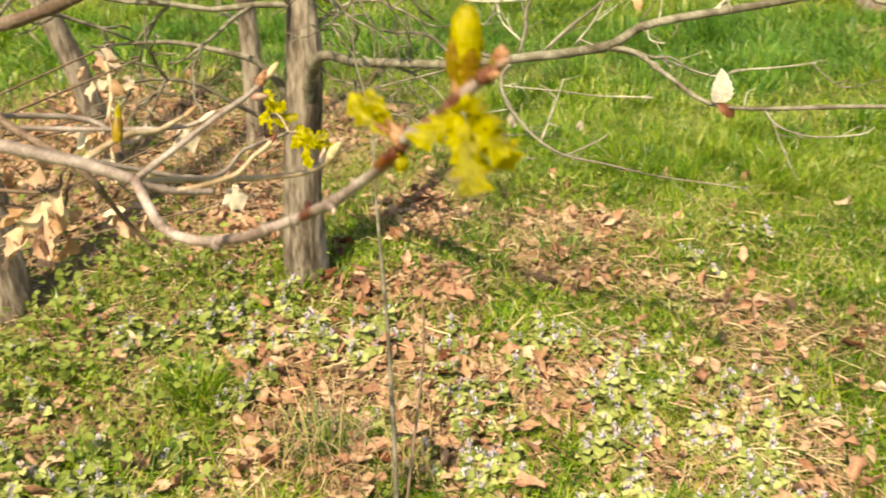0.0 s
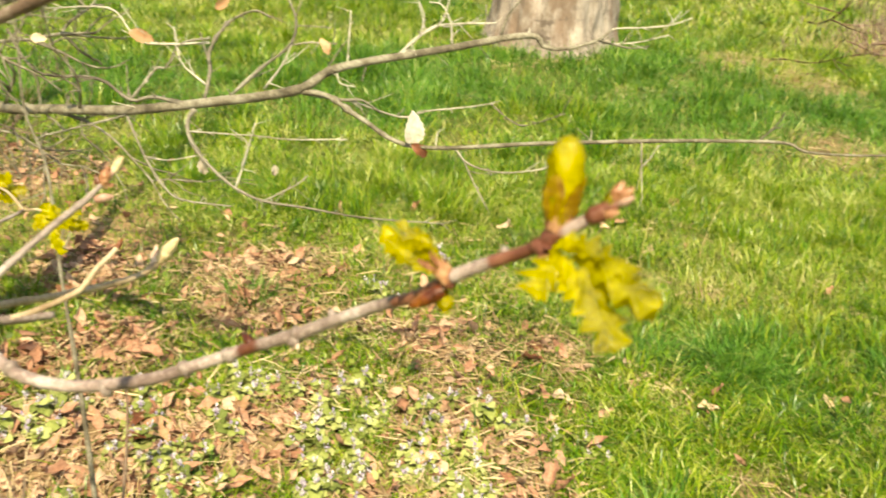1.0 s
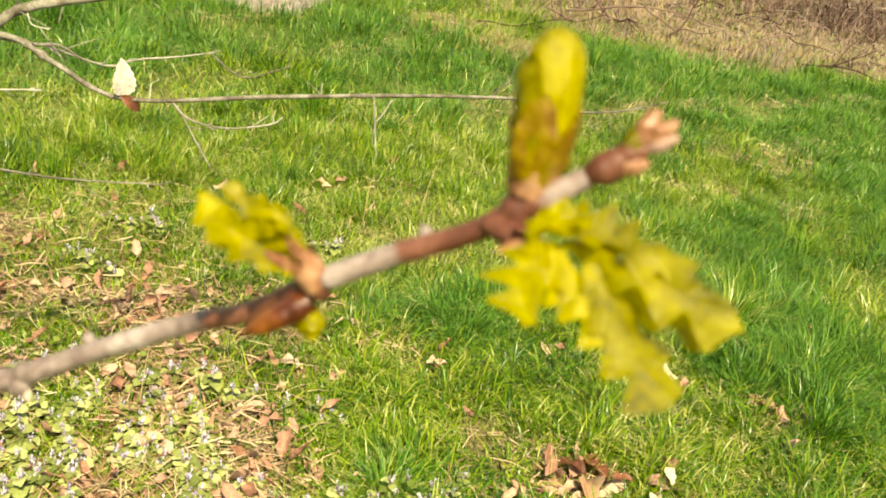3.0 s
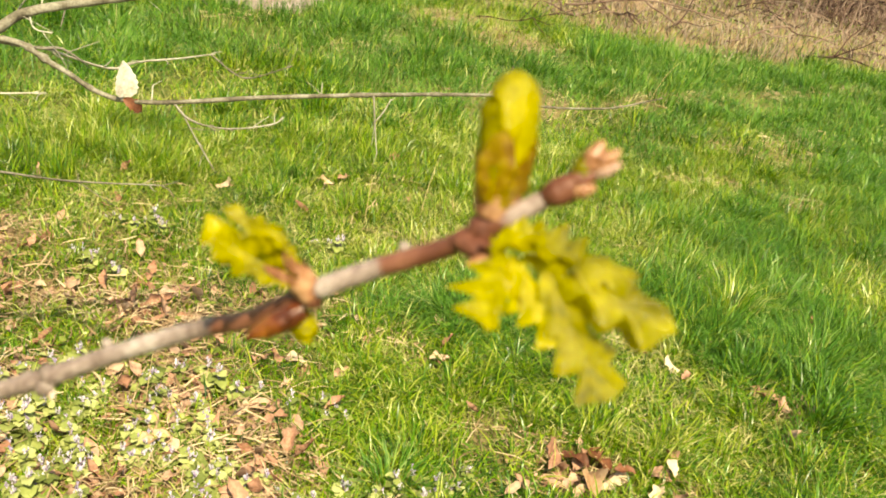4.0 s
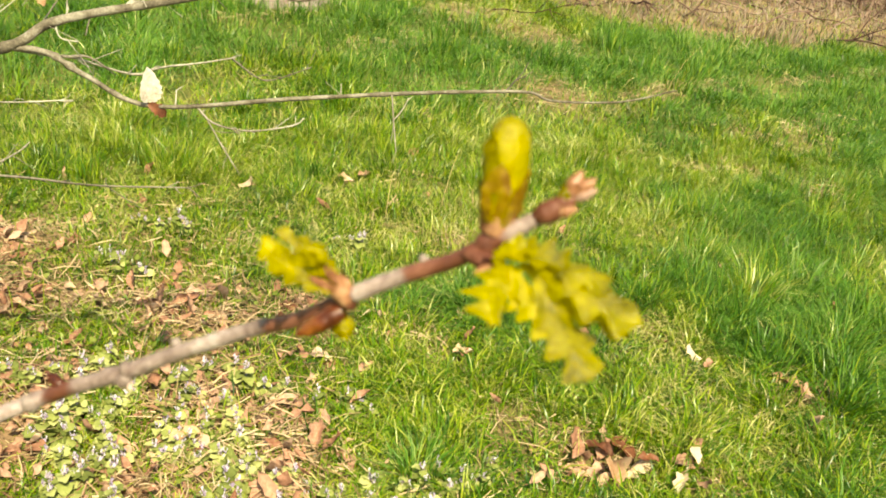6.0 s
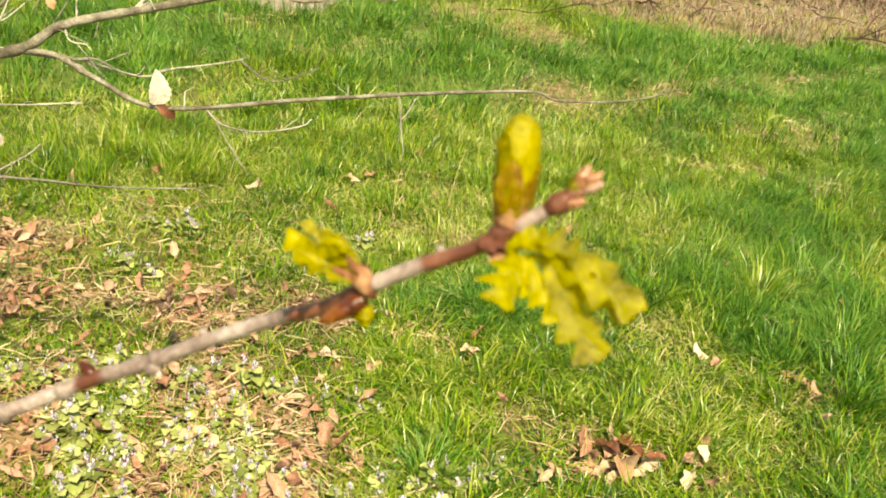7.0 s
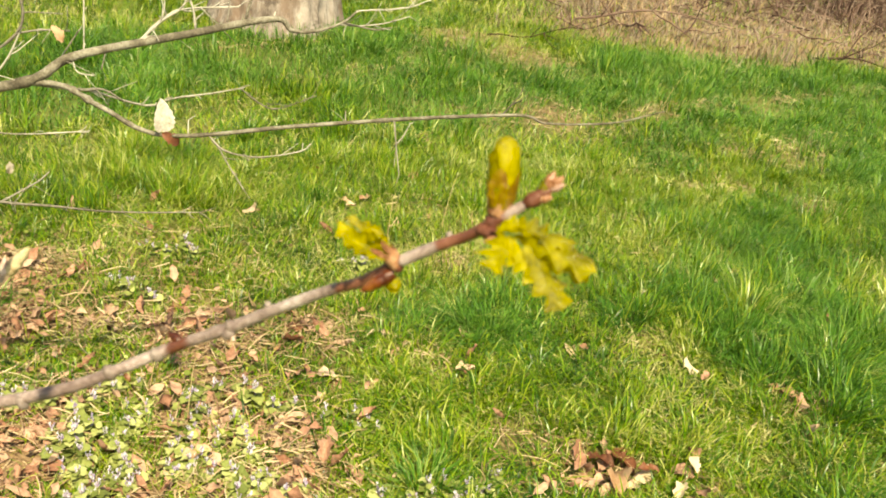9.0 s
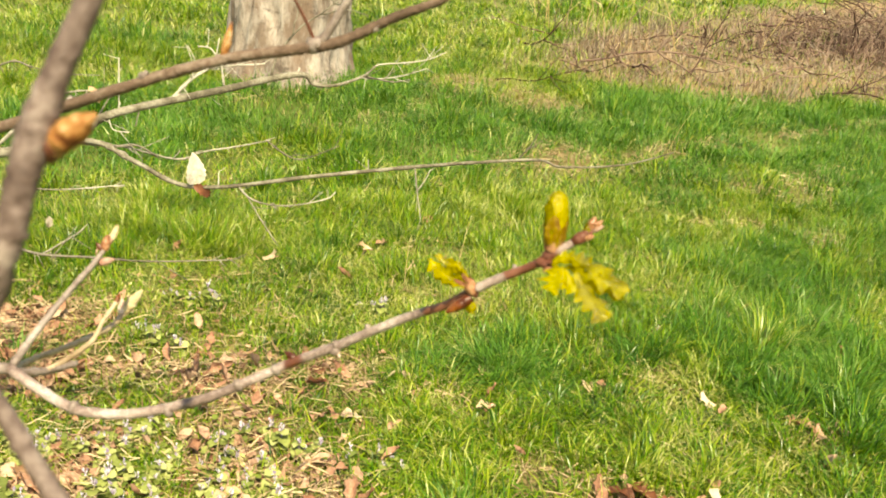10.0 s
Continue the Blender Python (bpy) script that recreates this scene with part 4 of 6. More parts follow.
def build_grass_tuft(x, y, n, h, seed, material=M_LUSH, label="single tuft of lush grass among dead leaves"):
    rng = np.random.default_rng(seed)
    ox, oy = rng.normal(0, 0.035, n), rng.normal(0, 0.03, n)
    az = np.arctan2(oy, ox) + rng.normal(0, 0.4, n)
    geo = blades(x + ox, y + oy, h * rng.uniform(0.6, 1.25, n), np.full(n, 0.0035), np.clip(rng.normal(0.62, 0.2, n), 0.1, 0.98), seed, az)
    tagged(part("grass_tuft", geo, material, None), label, "grass tuft", "tufts among the leaves")


build_grass_tuft(-1.0, 1.66, 240, 0.14, 701, M_GRASS, "round tuft of fresh grass among dead leaves")
build_grass_tuft(-0.66, 1.58, 110, 0.12, 702)
build_grass_tuft(-0.6, 1.60, 90, 0.15, 703, M_THATCH, "tuft of bleached old grass")
build_grass_tuft(-0.5, 1.55, 60, 0.13, 704, M_OLDSTRAW, "tuft of bleached old grass")
build_grass_tuft(1.19, 2.45, 260, 0.14, 705, M_LUSH, "dense dark bluish-green grass tuft in the meadow")
build_grass_tuft(2.33, 2.2, 220, 0.2, 706, M_LUSH, "dense tall grass tuft in the meadow")
build_grass_tuft(2.2, 2.5, 180, 0.2, 707, M_GRASS, "dense tall bright grass tuft in the meadow")
build_grass_tuft(0.75, 1.72, 140, 0.14, 708)
build_grass_tuft(-0.3, 2.75, 140, 0.13, 709)


# ---- woody growth ----
def grow(base, way, length, r, rng, droop=0.0, kids=3, depth=2, wobble=0.16):
    """A crooked twig with side twigs; a list of rods."""
    way = np.asarray(way, float) / np.linalg.norm(way)
    pts, p, d = [np.asarray(base, float)], np.asarray(base, float), way
    n = 6
    for i in range(n):
        d = d + rng.normal(0, wobble, 3) + [0, 0, -droop]
        d /= np.linalg.norm(d)
        p = p + d * length / n
        pts.append(p)
    out = [tube(pts, r, r * 0.35, 5 if r < 0.003 else 6, 2, 0.05, 0.25, int(rng.integers(9999)))]
    if depth > 0:
        for k in range(kids):
            i = int(rng.integers(1, n))
            dd = np.asarray(pts[i + 1]) - pts[i]
            side = np.cross(dd, rng.normal(0, 1, 3))
            side /= np.linalg.norm(side) + 1e-9
            w = dd / np.linalg.norm(dd) * 0.7 + side * rng.uniform(0.5, 1.0)
            out += grow(pts[i], w, length * rng.uniform(0.3, 0.6), r * 0.66, rng, droop, max(1, kids - 1), depth - 1, wobble)
    return out


def build_sapling():
    ob = thing("sapling_tree", (-1.03, 2.33, 0.0), "slender grey young tree with bare crooked twigs and few dead leaves", "tree")
    pts = [(-1.035, 2.345, -0.05), (-1.03, 2.33, 0.15), (-1.012, 2.33, 0.45), (-0.985, 2.33, 0.72), (-0.995, 2.34, 1.0), (-1.03, 2.37, 1.5), (-1.0, 2.42, 2.2), (-1.05, 2.45, 3.2)]
    part("trunk", tube(pts, [0.074, 0.06, 0.052, 0.051, 0.032, 0.017, 0.011, 0.005], None, 30, 8, 0.02, 0.03, 1, 0.06), M_GREY, ob, "grey fissured trunk")
    # long limb that forks, in one sweep from the trunk
    limb = [(-1.005, 2.33, 0.5), (-0.975, 2.305, 0.6), (-0.935, 2.265, 0.69), (-0.89, 2.215, 0.75), (-0.83, 2.165, 0.78), (-0.73, 2.1, 0.79), (-0.6, 2.03, 0.82), (-0.449, 1.969, 0.847), (-0.297, 1.912, 0.888), (-0.086, 1.839, 0.953), (-0.002, 1.849, 1.002),
            (0.19, 1.843, 1.054), (0.348, 1.815, 1.1), (0.382, 1.809, 1.083), (0.426, 1.805, 1.084), (0.478, 1.801, 1.105), (0.507, 1.803, 1.13)]
    part("limb", tube(limb, [0.019, 0.017, 0.014, 0.0115, 0.0105, 0.01, 0.0095, 0.0082, 0.0065, 0.004, 0.0028, 0.0016], None, 12, 8, 0.06, 0.16, 2), M_LICHEN, ob, "long lichen-grey limb")
    part("limb", tube([(-1.01, 2.33, 0.52), (-1.05, 2.315, 0.62), (-1.11, 2.29, 0.7), (-1.2, 2.25, 0.735), (-1.34, 2.2, 0.76), (-1.55, 2.15, 0.74)], [0.013, 0.012, 0.01, 0.008, 0.006, 0.003], None, 9, 6, 0.06, 0.15, 4), M_LICHEN, ob, "dark arching limb")
    fork = [(-0.086, 1.839, 0.953), (-0.02, 1.824, 0.952), (0.048, 1.798, 0.92), (0.154, 1.747, 0.889), (0.378, 1.665, 0.94), (0.538, 1.60, 0.978), (0.645, 1.545, 1.005), (0.74, 1.49, 1.027),
            (0.775, 1.465, 1.022), (0.863, 1.401, 1.046), (0.926, 1.348, 1.085)]
    part("limb", tube(fork, [0.0055, 0.005, 0.0042, 0.0036, 0.0032, 0.0026, 0.0018, 0.001], None, 9, 8, 0.07, 0.3, 3), M_LICHEN, ob, "thin whip-like limb")
    part("limb", tube([(-1.025, 2.351, 0.911), (-1.014, 2.291, 0.944), (-1.024, 2.186, 0.961), (-1.058, 2.080, 0.983), (-1.109, 2.029, 1.007), (-1.157, 1.984, 1.042)], [0.014, 0.012, 0.011, 0.0105, 0.009, 0.006], None, 10, 6, 0.07, 0.16, 6), M_LICHEN, ob, "grey-brown limb")
    part("limb", tube([(-1.025, 2.354, 0.916), (-0.935, 2.284, 0.956), (-0.832, 2.221, 0.982), (-0.743, 2.191, 1.013), (-0.651, 2.167, 1.054)], [0.013, 0.0115, 0.01, 0.008, 0.005], None, 10, 6, 0.07, 0.16, 7), M_LICHEN, ob, "grey-brown limb")
    trunk_twigs = (((-0.75, 2.11, 0.795), (0.1, -0.2, 0.3), 0.35, 0.0024), ((-0.97, 2.3, 0.95), (0.4, -0.3, 0.1), 0.55, 0.005), ((-1.0, 2.33, 1.05), (0.5, -0.35, -0.05), 0.6, 0.0055), ((-1.0, 2.33, 0.86), (-0.5, -0.15, 0.02), 0.7, 0.009), ((-1.02, 2.32, 0.5), (-0.5, -0.1, -0.06), 0.6, 0.007), ((-1.0, 2.34, 0.78), (0.3, 0.2, 0.25), 0.5, 0.006))
    upper_twigs = (((-1.02, 2.3, 1.3), (0.4, -0.2, 0.3), 0.8, 0.008), ((-1.02, 2.4, 1.7), (-0.4, 0.2, 0.4), 0.8, 0.008), ((-1.0, 2.4, 2.1), (0.3, 0.3, 0.5), 0.7, 0.006), ((-0.62, 2.03, 0.815), (0.3, -0.1, -0.12), 0.4, 0.002), ((-0.9, 2.25, 0.72), (0.4, -0.25, -0.1), 0.5, 0.0035), ((-0.55, 2.0, 0.835), (0.1, -0.1, 0.3), 0.3, 0.0018), ((0.3, 1.83, 1.09), (0.12, 0.05, 0.2), 0.25, 0.0016))
    # the limb's crooked side twigs
    def side_twig(k, line, r0, r1):
        rng = np.random.default_rng(760 + k)
        pieces = [tube(line, r0 * 1.2, r1 * 1.25, 6, 4, 0.12, 0.5, k)]
        for a, b in zip(line[:-1], line[1:]):
            a, b = np.array(a), np.array(b)
            for j in range(int(np.linalg.norm(b - a) / 0.022)):
                p = a + (b - a) * rng.random()
                w = (b - a) / np.linalg.norm(b - a) * 0.6 + rng.normal(0, 0.6, 3)
                pieces.append(tube([p, p + w * 0.008 + rng.normal(0, 0.002, 3), p + w * rng.uniform(0.012, 0.045)], r1 * 1.1, r1 * 0.6, 5, 2, 0.05, 0.3, j))
        part("twig", join(pieces), M_FINE, ob)

    side_twig(0, [(-0.289, 1.907, 0.881), (-0.303, 1.901, 0.859), (-0.296, 1.883, 0.827), (-0.257, 1.85, 0.788), (-0.192, 1.806, 0.756), (-0.13, 1.769, 0.748), (-0.042, 1.734, 0.754), (0.063, 1.719, 0.749), (0.214, 1.697, 0.757)], 0.0042, 0.001)
    side_twig(1, [(-0.192, 1.806, 0.756), (-0.176, 1.836, 0.814), (-0.16, 1.843, 0.881)], 0.0016, 0.0009)
    side_twig(2, [(-0.13, 1.769, 0.748), (-0.069, 1.778, 0.784), (-0.048, 1.778, 0.804)], 0.0014, 0.0008)
    side_twig(3, [(-0.271, 1.908, 0.899), (-0.262, 1.922, 0.954), (-0.265, 1.938, 0.994), (-0.237, 1.942, 1.042), (-0.208, 1.941, 1.066), (-0.172, 1.934, 1.081), (-0.142, 1.925, 1.071)], 0.0034, 0.0012)
    side_twig(4, [(-0.263, 1.925, 0.97), (-0.275, 1.937, 1.0), (-0.285, 1.952, 1.025)], 0.0016, 0.001)
    side_twig(5, [(-0.214, 1.89, 0.92), (-0.155, 1.872, 0.982), (-0.097, 1.852, 1.037), (-0.085, 1.851, 1.083), (-0.1, 1.856, 1.121)], 0.003, 0.0014)
    side_twig(6, [(-0.146, 1.866, 0.945), (-0.111, 1.855, 0.997), (-0.089, 1.85, 1.049)], 0.002, 0.0012)
    side_twig(7, [(-0.097, 1.852, 1.037), (-0.057, 1.855, 1.045), (-0.008, 1.848, 1.048)], 0.0016, 0.0009)
    side_twig(8, [(-0.27, 1.917, 0.93), (-0.325, 1.95, 0.964), (-0.344, 1.978, 1.026)], 0.0019, 0.001)
    side_twig(9, [(-0.289, 1.905, 0.885), (-0.377, 1.944, 0.888), (-0.433, 1.959, 0.874), (-0.508, 1.997, 0.903), (-0.64, 2.055, 0.886), (-0.697, 2.093, 0.915), (-0.734, 2.123, 0.96)], 0.0038, 0.0018)
    side_twig(10, [(-0.436, 1.965, 0.867), (-0.379, 1.959, 0.942), (-0.353, 1.944, 0.952), (-0.321, 1.936, 1.004), (-0.262, 1.93, 1.02)], 0.0022, 0.0012)
    side_twig(11, [(-0.264, 1.935, 1.01), (-0.396, 1.978, 0.989), (-0.436, 1.994, 1.008), (-0.484, 2.019, 1.045), (-0.631, 2.082, 1.021)], 0.002, 0.001)
    side_twig(12, [(-0.37, 1.944, 0.872), (-0.487, 1.984, 0.819), (-0.593, 2.023, 0.775), (-0.671, 2.064, 0.739)], 0.0026, 0.0014)
    side_twig(13, [(-0.593, 2.023, 0.775), (-0.649, 2.06, 0.8), (-0.773, 2.143, 0.812)], 0.0019, 0.001)
    side_twig(14, [(-0.006, 1.848, 0.997), (0.003, 1.836, 0.976), (0.031, 1.828, 0.973)], 0.0013, 0.0008)
    side_twig(15, [(0.051, 1.847, 1.012), (0.044, 1.836, 0.983)], 0.0012, 0.0007)
    side_twig(16, [(-0.033, 1.848, 0.985), (-0.007, 1.849, 1.028), (0.012, 1.849, 1.057)], 0.0015, 0.0008)
    side_twig(17, [(0.104, 1.848, 1.03), (0.149, 1.847, 1.076), (0.188, 1.842, 1.108), (0.2, 1.84, 1.16)], 0.0024, 0.001)
    side_twig(18, [(0.149, 1.847, 1.076), (0.155, 1.85, 1.11), (0.142, 1.85, 1.14)], 0.0014, 0.0008)
    side_twig(19, [(0.014, 1.85, 1.006), (0.015, 1.854, 1.056), (0.016, 1.859, 1.11)], 0.0014, 0.0008)
    side_twig(20, [(-0.298, 1.89, 0.838), (-0.165, 1.854, 0.851), (-0.09, 1.827, 0.858), (0.022, 1.828, 0.867)], 0.0014, 0.0008)
    side_twig(21, [(-0.086, 1.839, 0.951), (0.004, 1.84, 0.942), (0.046, 1.844, 0.943), (0.082, 1.841, 0.923)], 0.0026, 0.0014)
    side_twig(22, [(-0.447, 1.969, 0.845), (-0.397, 1.917, 0.769), (-0.351, 1.876, 0.724), (-0.308, 1.844, 0.708), (-0.198, 1.795, 0.721)], 0.0024, 0.0012)
    side_twig(23, [(-0.397, 1.917, 0.769), (-0.347, 1.896, 0.771), (-0.275, 1.865, 0.797)], 0.0013, 0.0008)
    side_twig(24, [(0.225, 1.72, 0.903), (0.255, 1.704, 0.877), (0.314, 1.677, 0.875), (0.383, 1.65, 0.897), (0.402, 1.647, 0.913)], 0.0015, 0.0009)
    side_twig(25, [(0.243, 1.711, 0.884), (0.269, 1.686, 0.842), (0.294, 1.662, 0.806)], 0.0013, 0.0007)
    side_twig(26, [(0.192, 1.734, 0.897), (0.193, 1.742, 0.921)], 0.0014, 0.0008)
    side_twig(27, [(0.02, 1.842, 0.942), (0.124, 1.889, 0.902), (0.174, 1.876, 0.922), (0.248, 1.854, 0.942), (0.304, 1.836, 0.96)], 0.0018, 0.001)
    side_twig(28, [(0.298, 1.838, 0.957), (0.337, 1.815, 0.933), (0.368, 1.8, 0.932), (0.434, 1.78, 0.966)], 0.0013, 0.0007)
    side_twig(29, [(0.459, 1.633, 0.958), (0.459, 1.64, 0.98)], 0.0012, 0.0007)
    side_twig(30, [(0.539, 1.598, 0.978), (0.543, 1.586, 0.94), (0.549, 1.567, 0.889)], 0.0015, 0.0008)
    side_twig(31, [(0.544, 1.585, 0.937), (0.556, 1.584, 0.955), (0.566, 1.585, 0.978)], 0.0012, 0.0007)
    side_twig(32, [(0.705, 1.51, 1.018), (0.73, 1.505, 1.055), (0.735, 1.5, 1.075)], 0.0012, 0.0007)
    side_twig(33, [(0.478, 1.801, 1.105), (0.537, 1.788, 1.098), (0.571, 1.784, 1.105)], 0.0016, 0.0009)
    side_twig(34, [(0.469, 1.802, 1.101), (0.508, 1.797, 1.101), (0.556, 1.789, 1.111), (0.604, 1.782, 1.129)], 0.0014, 0.0008)
    side_twig(35, [(0.502, 1.801, 1.126), (0.517, 1.802, 1.13), (0.594, 1.786, 1.143), (0.641, 1.779, 1.164)], 0.0015, 0.0008)
    side_twig(36, [(0.349, 1.815, 1.1), (0.353, 1.821, 1.113)], 0.0018, 0.001)
    side_twig(37, [(0.116, 1.845, 1.035), (0.135, 1.855, 1.062), (0.166, 1.864, 1.087), (0.199, 1.869, 1.098), (0.292, 1.868, 1.108)], 0.0028, 0.0012)
    side_twig(38, [(0.211, 1.849, 1.063), (0.205, 1.862, 1.104), (0.186, 1.872, 1.133), (0.163, 1.877, 1.135)], 0.0018, 0.001)
    side_twig(39, [(0.13, 1.853, 1.046), (0.156, 1.856, 1.046), (0.184, 1.86, 1.047)], 0.0012, 0.0008)
    side_twig(40, [(0.267, 1.839, 1.084), (0.271, 1.849, 1.117), (0.269, 1.858, 1.143)], 0.0012, 0.0007)
    for k, (b, w, ln, r) in enumerate(trunk_twigs + upper_twigs):
        rng = np.random.default_rng(800 + k)
        part("twig", join(grow(b, w, ln, r * (1.75 if r < 0.0035 else 1.1), rng, 0.0, 4 if ln > 0.2 else 1, 2 if ln > 0.25 else 1, 0.22)), M_LICHEN, ob)
    # dead leaves still hanging on
    hang = (((0.15, 1.742, 0.897), (-0.1, 0.05, 0.98), 0.064, M_WHITE, "bleached white dead leaf"), ((0.146, 1.738, 0.896), (0.8, -0.1, -0.45), 0.04, M_RUSSET, "russet dead leaf"), ((-0.02, 1.83, 1.03), (-0.3, 0, 0.6), 0.035, M_PEACH, ""),
            ((-0.24, 1.87, 1.09), (0.6, 0, 0.5), 0.034, M_PEACH, ""), ((-0.42, 1.93, 1.02), (1, -0.2, -0.2), 0.05, M_PEACH, ""), ((-0.27, 1.86, 0.80), (0.2, 0, -1), 0.045, M_PALE, ""), ((-0.12, 1.84, 0.80), (0, 0, -1), 0.028, M_PALE, ""),
            ((-0.6, 1.9, 1.0), (0.6, -0.3, 0.1), 0.035, M_PEACH, ""))
    for k, (b, w, ln, mtl, lab) in enumerate(hang):
        geo = young_blade(ln, ln * 0.7, 6, 0.16, 0.25, 0.2, 0.006, k + 30) if k == 0 else leaf(ln, ln * 0.62, 5, 0.26, 0.4, 0.5, 0.07, 20, 0.8, k + 30)
        if k == 0:          # it hangs by its stalk with the tip upwards
            b, w = np.add(b, np.multiply(w, ln)), np.multiply(w, -1)
        part("dried_leaf", laid(geo, b, w, (0.35, -0.8, 0.3)), mtl, ob, lab)


build_sapling()


def build_side_trunk(base, mid, top, r, seed, label, limbs=4):
    ob = thing("young_tree", (base[0], base[1], 0.0), label, "tree", "young trees in the thicket")
    b, m, t = (np.asarray(v, float) for v in (base, mid, top))
    part("trunk", tube([b - [0, 0, 0.05], (b + m) / 2 + [0.01, 0.01, 0], m, (m + t) / 2 + [0.02, -0.01, 0], t], [r, r * 0.85, r * 0.75, r * 0.6, r * 0.35], None, 26, 7, 0.02, 0.03, seed, 0.06), M_GREY, ob)
    rng = np.random.default_rng(seed)
    for k in range(limbs):
        p = b + (m - b) * rng.uniform(0.5, 1.0) if k % 2 else m + (t - m) * rng.uniform(0.0, 0.8)
        a = rng.uniform(-0.6, 2.6)
        part("limb", join(grow(p, (math.cos(a), math.sin(a) * 0.6, 0.4), rng.uniform(0.4, 0.7), r * 0.16, rng, 0.0, 3, 2)), M_LICHEN, ob)


build_side_trunk((-1.76, 1.88, 0), (-1.9, 1.95, 0.9), (-2.1, 2.0, 2.8), 0.062, 31, "leaning brown-grey young tree at the thicket's edge")
build_side_trunk((-2.15, 2.9, 0), (-2.3, 2.8, 0.8), (-2.75, 2.75, 2.9), 0.05, 32, "dark leaning young tree deeper in the thicket")
build_side_trunk((-1.74, 3.3, 0), (-1.75, 3.3, 1.0), (-1.8, 3.4, 3.2), 0.042, 33, "straight grey young tree deeper in the thicket")


def build_thin_stem():
    ob = thing("young_tree", (-0.385, 1.46, 0.0), "very thin upright grey-brown young tree among dead leaves", "tree", "young trees in the thicket")
    part("stem", tube([(-0.385, 1.46, -0.03), (-0.398, 1.486, 0.161), (-0.409, 1.503, 0.3), (-0.429, 1.536, 0.443), (-0.464, 1.586, 0.651), (-0.489, 1.63, 0.833), (-0.522, 1.638, 0.944), (-0.53, 1.657, 1.105), (-0.55, 1.68, 1.4)],
                      [0.0062, 0.0054, 0.005, 0.0042, 0.0032, 0.0024, 0.0019, 0.0015, 0.001], None, 9, 6, 0.05, 0.12, 51), M_LICHEN, ob)
    part("side_stem", tube([(-0.37, 1.465, -0.02), (-0.35, 1.48, 0.21), (-0.333, 1.482, 0.375), (-0.33, 1.486, 0.47), (-0.335, 1.49, 0.53)], 0.0035, 0.0015, 7, 6, 0.05, 0.15, 52), M_BRUSH, ob)


build_thin_stem()


def dry_shrub(x, y, h, seed):
    rng = np.random.default_rng(seed)
    pieces = []
    for k in range(4):
        a = rng.uniform(0, 6.28)
        pieces += grow((x, y, -0.01), (math.cos(a) * 0.7, math.sin(a) * 0.7, 0.8), h * rng.uniform(0.6, 1.2), 0.003, rng, 0.02, 3, 2, 0.2)
    tagged(part("dry_shrub", join(pieces), M_BRUSH if seed % 3 else M_LICHEN, None), "low tangle of bare brown stems in the thicket", "shrub", "bare shrubs in the thicket")


_q = np.random.default_rng(860)
for k in range(16):
    dry_shrub(_q.uniform(-2.6, -1.15), _q.uniform(2.45, 3.8), _q.uniform(0.3, 0.6), 861 + k)


def build_oak():
    """The old oak beyond the meadow: furrowed trunk with flared foot."""
    cx, cy = 1.22, 7.15
    ob = thing("old_oak", (cx, cy, 0.0), "broad old oak trunk with grey furrowed bark standing in the grass", "tree")
    sides, rings = 120, 110
    zz = np.linspace(-0.1, 5.2, rings)
    a = np.arange(sides) * 2 * np.pi / sides
    v = []
    for z in zz:
        r = 0.44 - 0.022 * max(z, 0) + 0.07 * math.exp(-max(z, 0) / 0.16)
        lump = 1 + 0.05 * np.sin(3 * a + 0.5) + 0.03 * np.sin(5 * a + 2 + z * 0.6)
        fur = np.abs(np.sin(13 * a + 1.4 * np.sin(2.3 * z + 2 * a) + 0.5 * np.sin(7 * z))) ** 0.6 - 0.6
        plate = np.sin(9 * z + 3 * np.sin(4 * a)) * np.sin(17 * a + z * 2)
        rr = r * lump + 0.02 * fur + 0.014 * plate + 0.016 * waves(a * 3, np.full(sides, z * 3.0), 4.0, 61)
        v.append(np.stack([cx + rr * np.cos(a), cy + rr * np.sin(a), np.full(sides, z)], -1))
    v = np.concatenate(v)
    f = []
    for i in range(rings - 1):
        for j in range(sides):
            p, q = i * sides + j, i * sides + (j + 1) % sides
            f += [(p, q, q + sides), (p, q + sides, p + sides)]
    part("trunk", (v, np.array(f)), M_OAK, ob, "grey furrowed bark in broken plates")
    part("limb", tube([(cx, cy, 4.7), (cx - 0.5, cy + 0.1, 5.6), (cx - 1.3, cy + 0.3, 6.6), (cx - 2.2, cy + 0.4, 7.2)], 0.3, 0.06, 14, 4, 0.03), M_OAK, ob)
    part("limb", tube([(cx, cy, 4.7), (cx + 0.4, cy + 0.2, 5.8), (cx + 0.9, cy + 0.8, 7.2), (cx + 1.6, cy + 1.1, 8.2)], 0.3, 0.06, 14, 4, 0.03), M_OAK, ob)


build_oak()


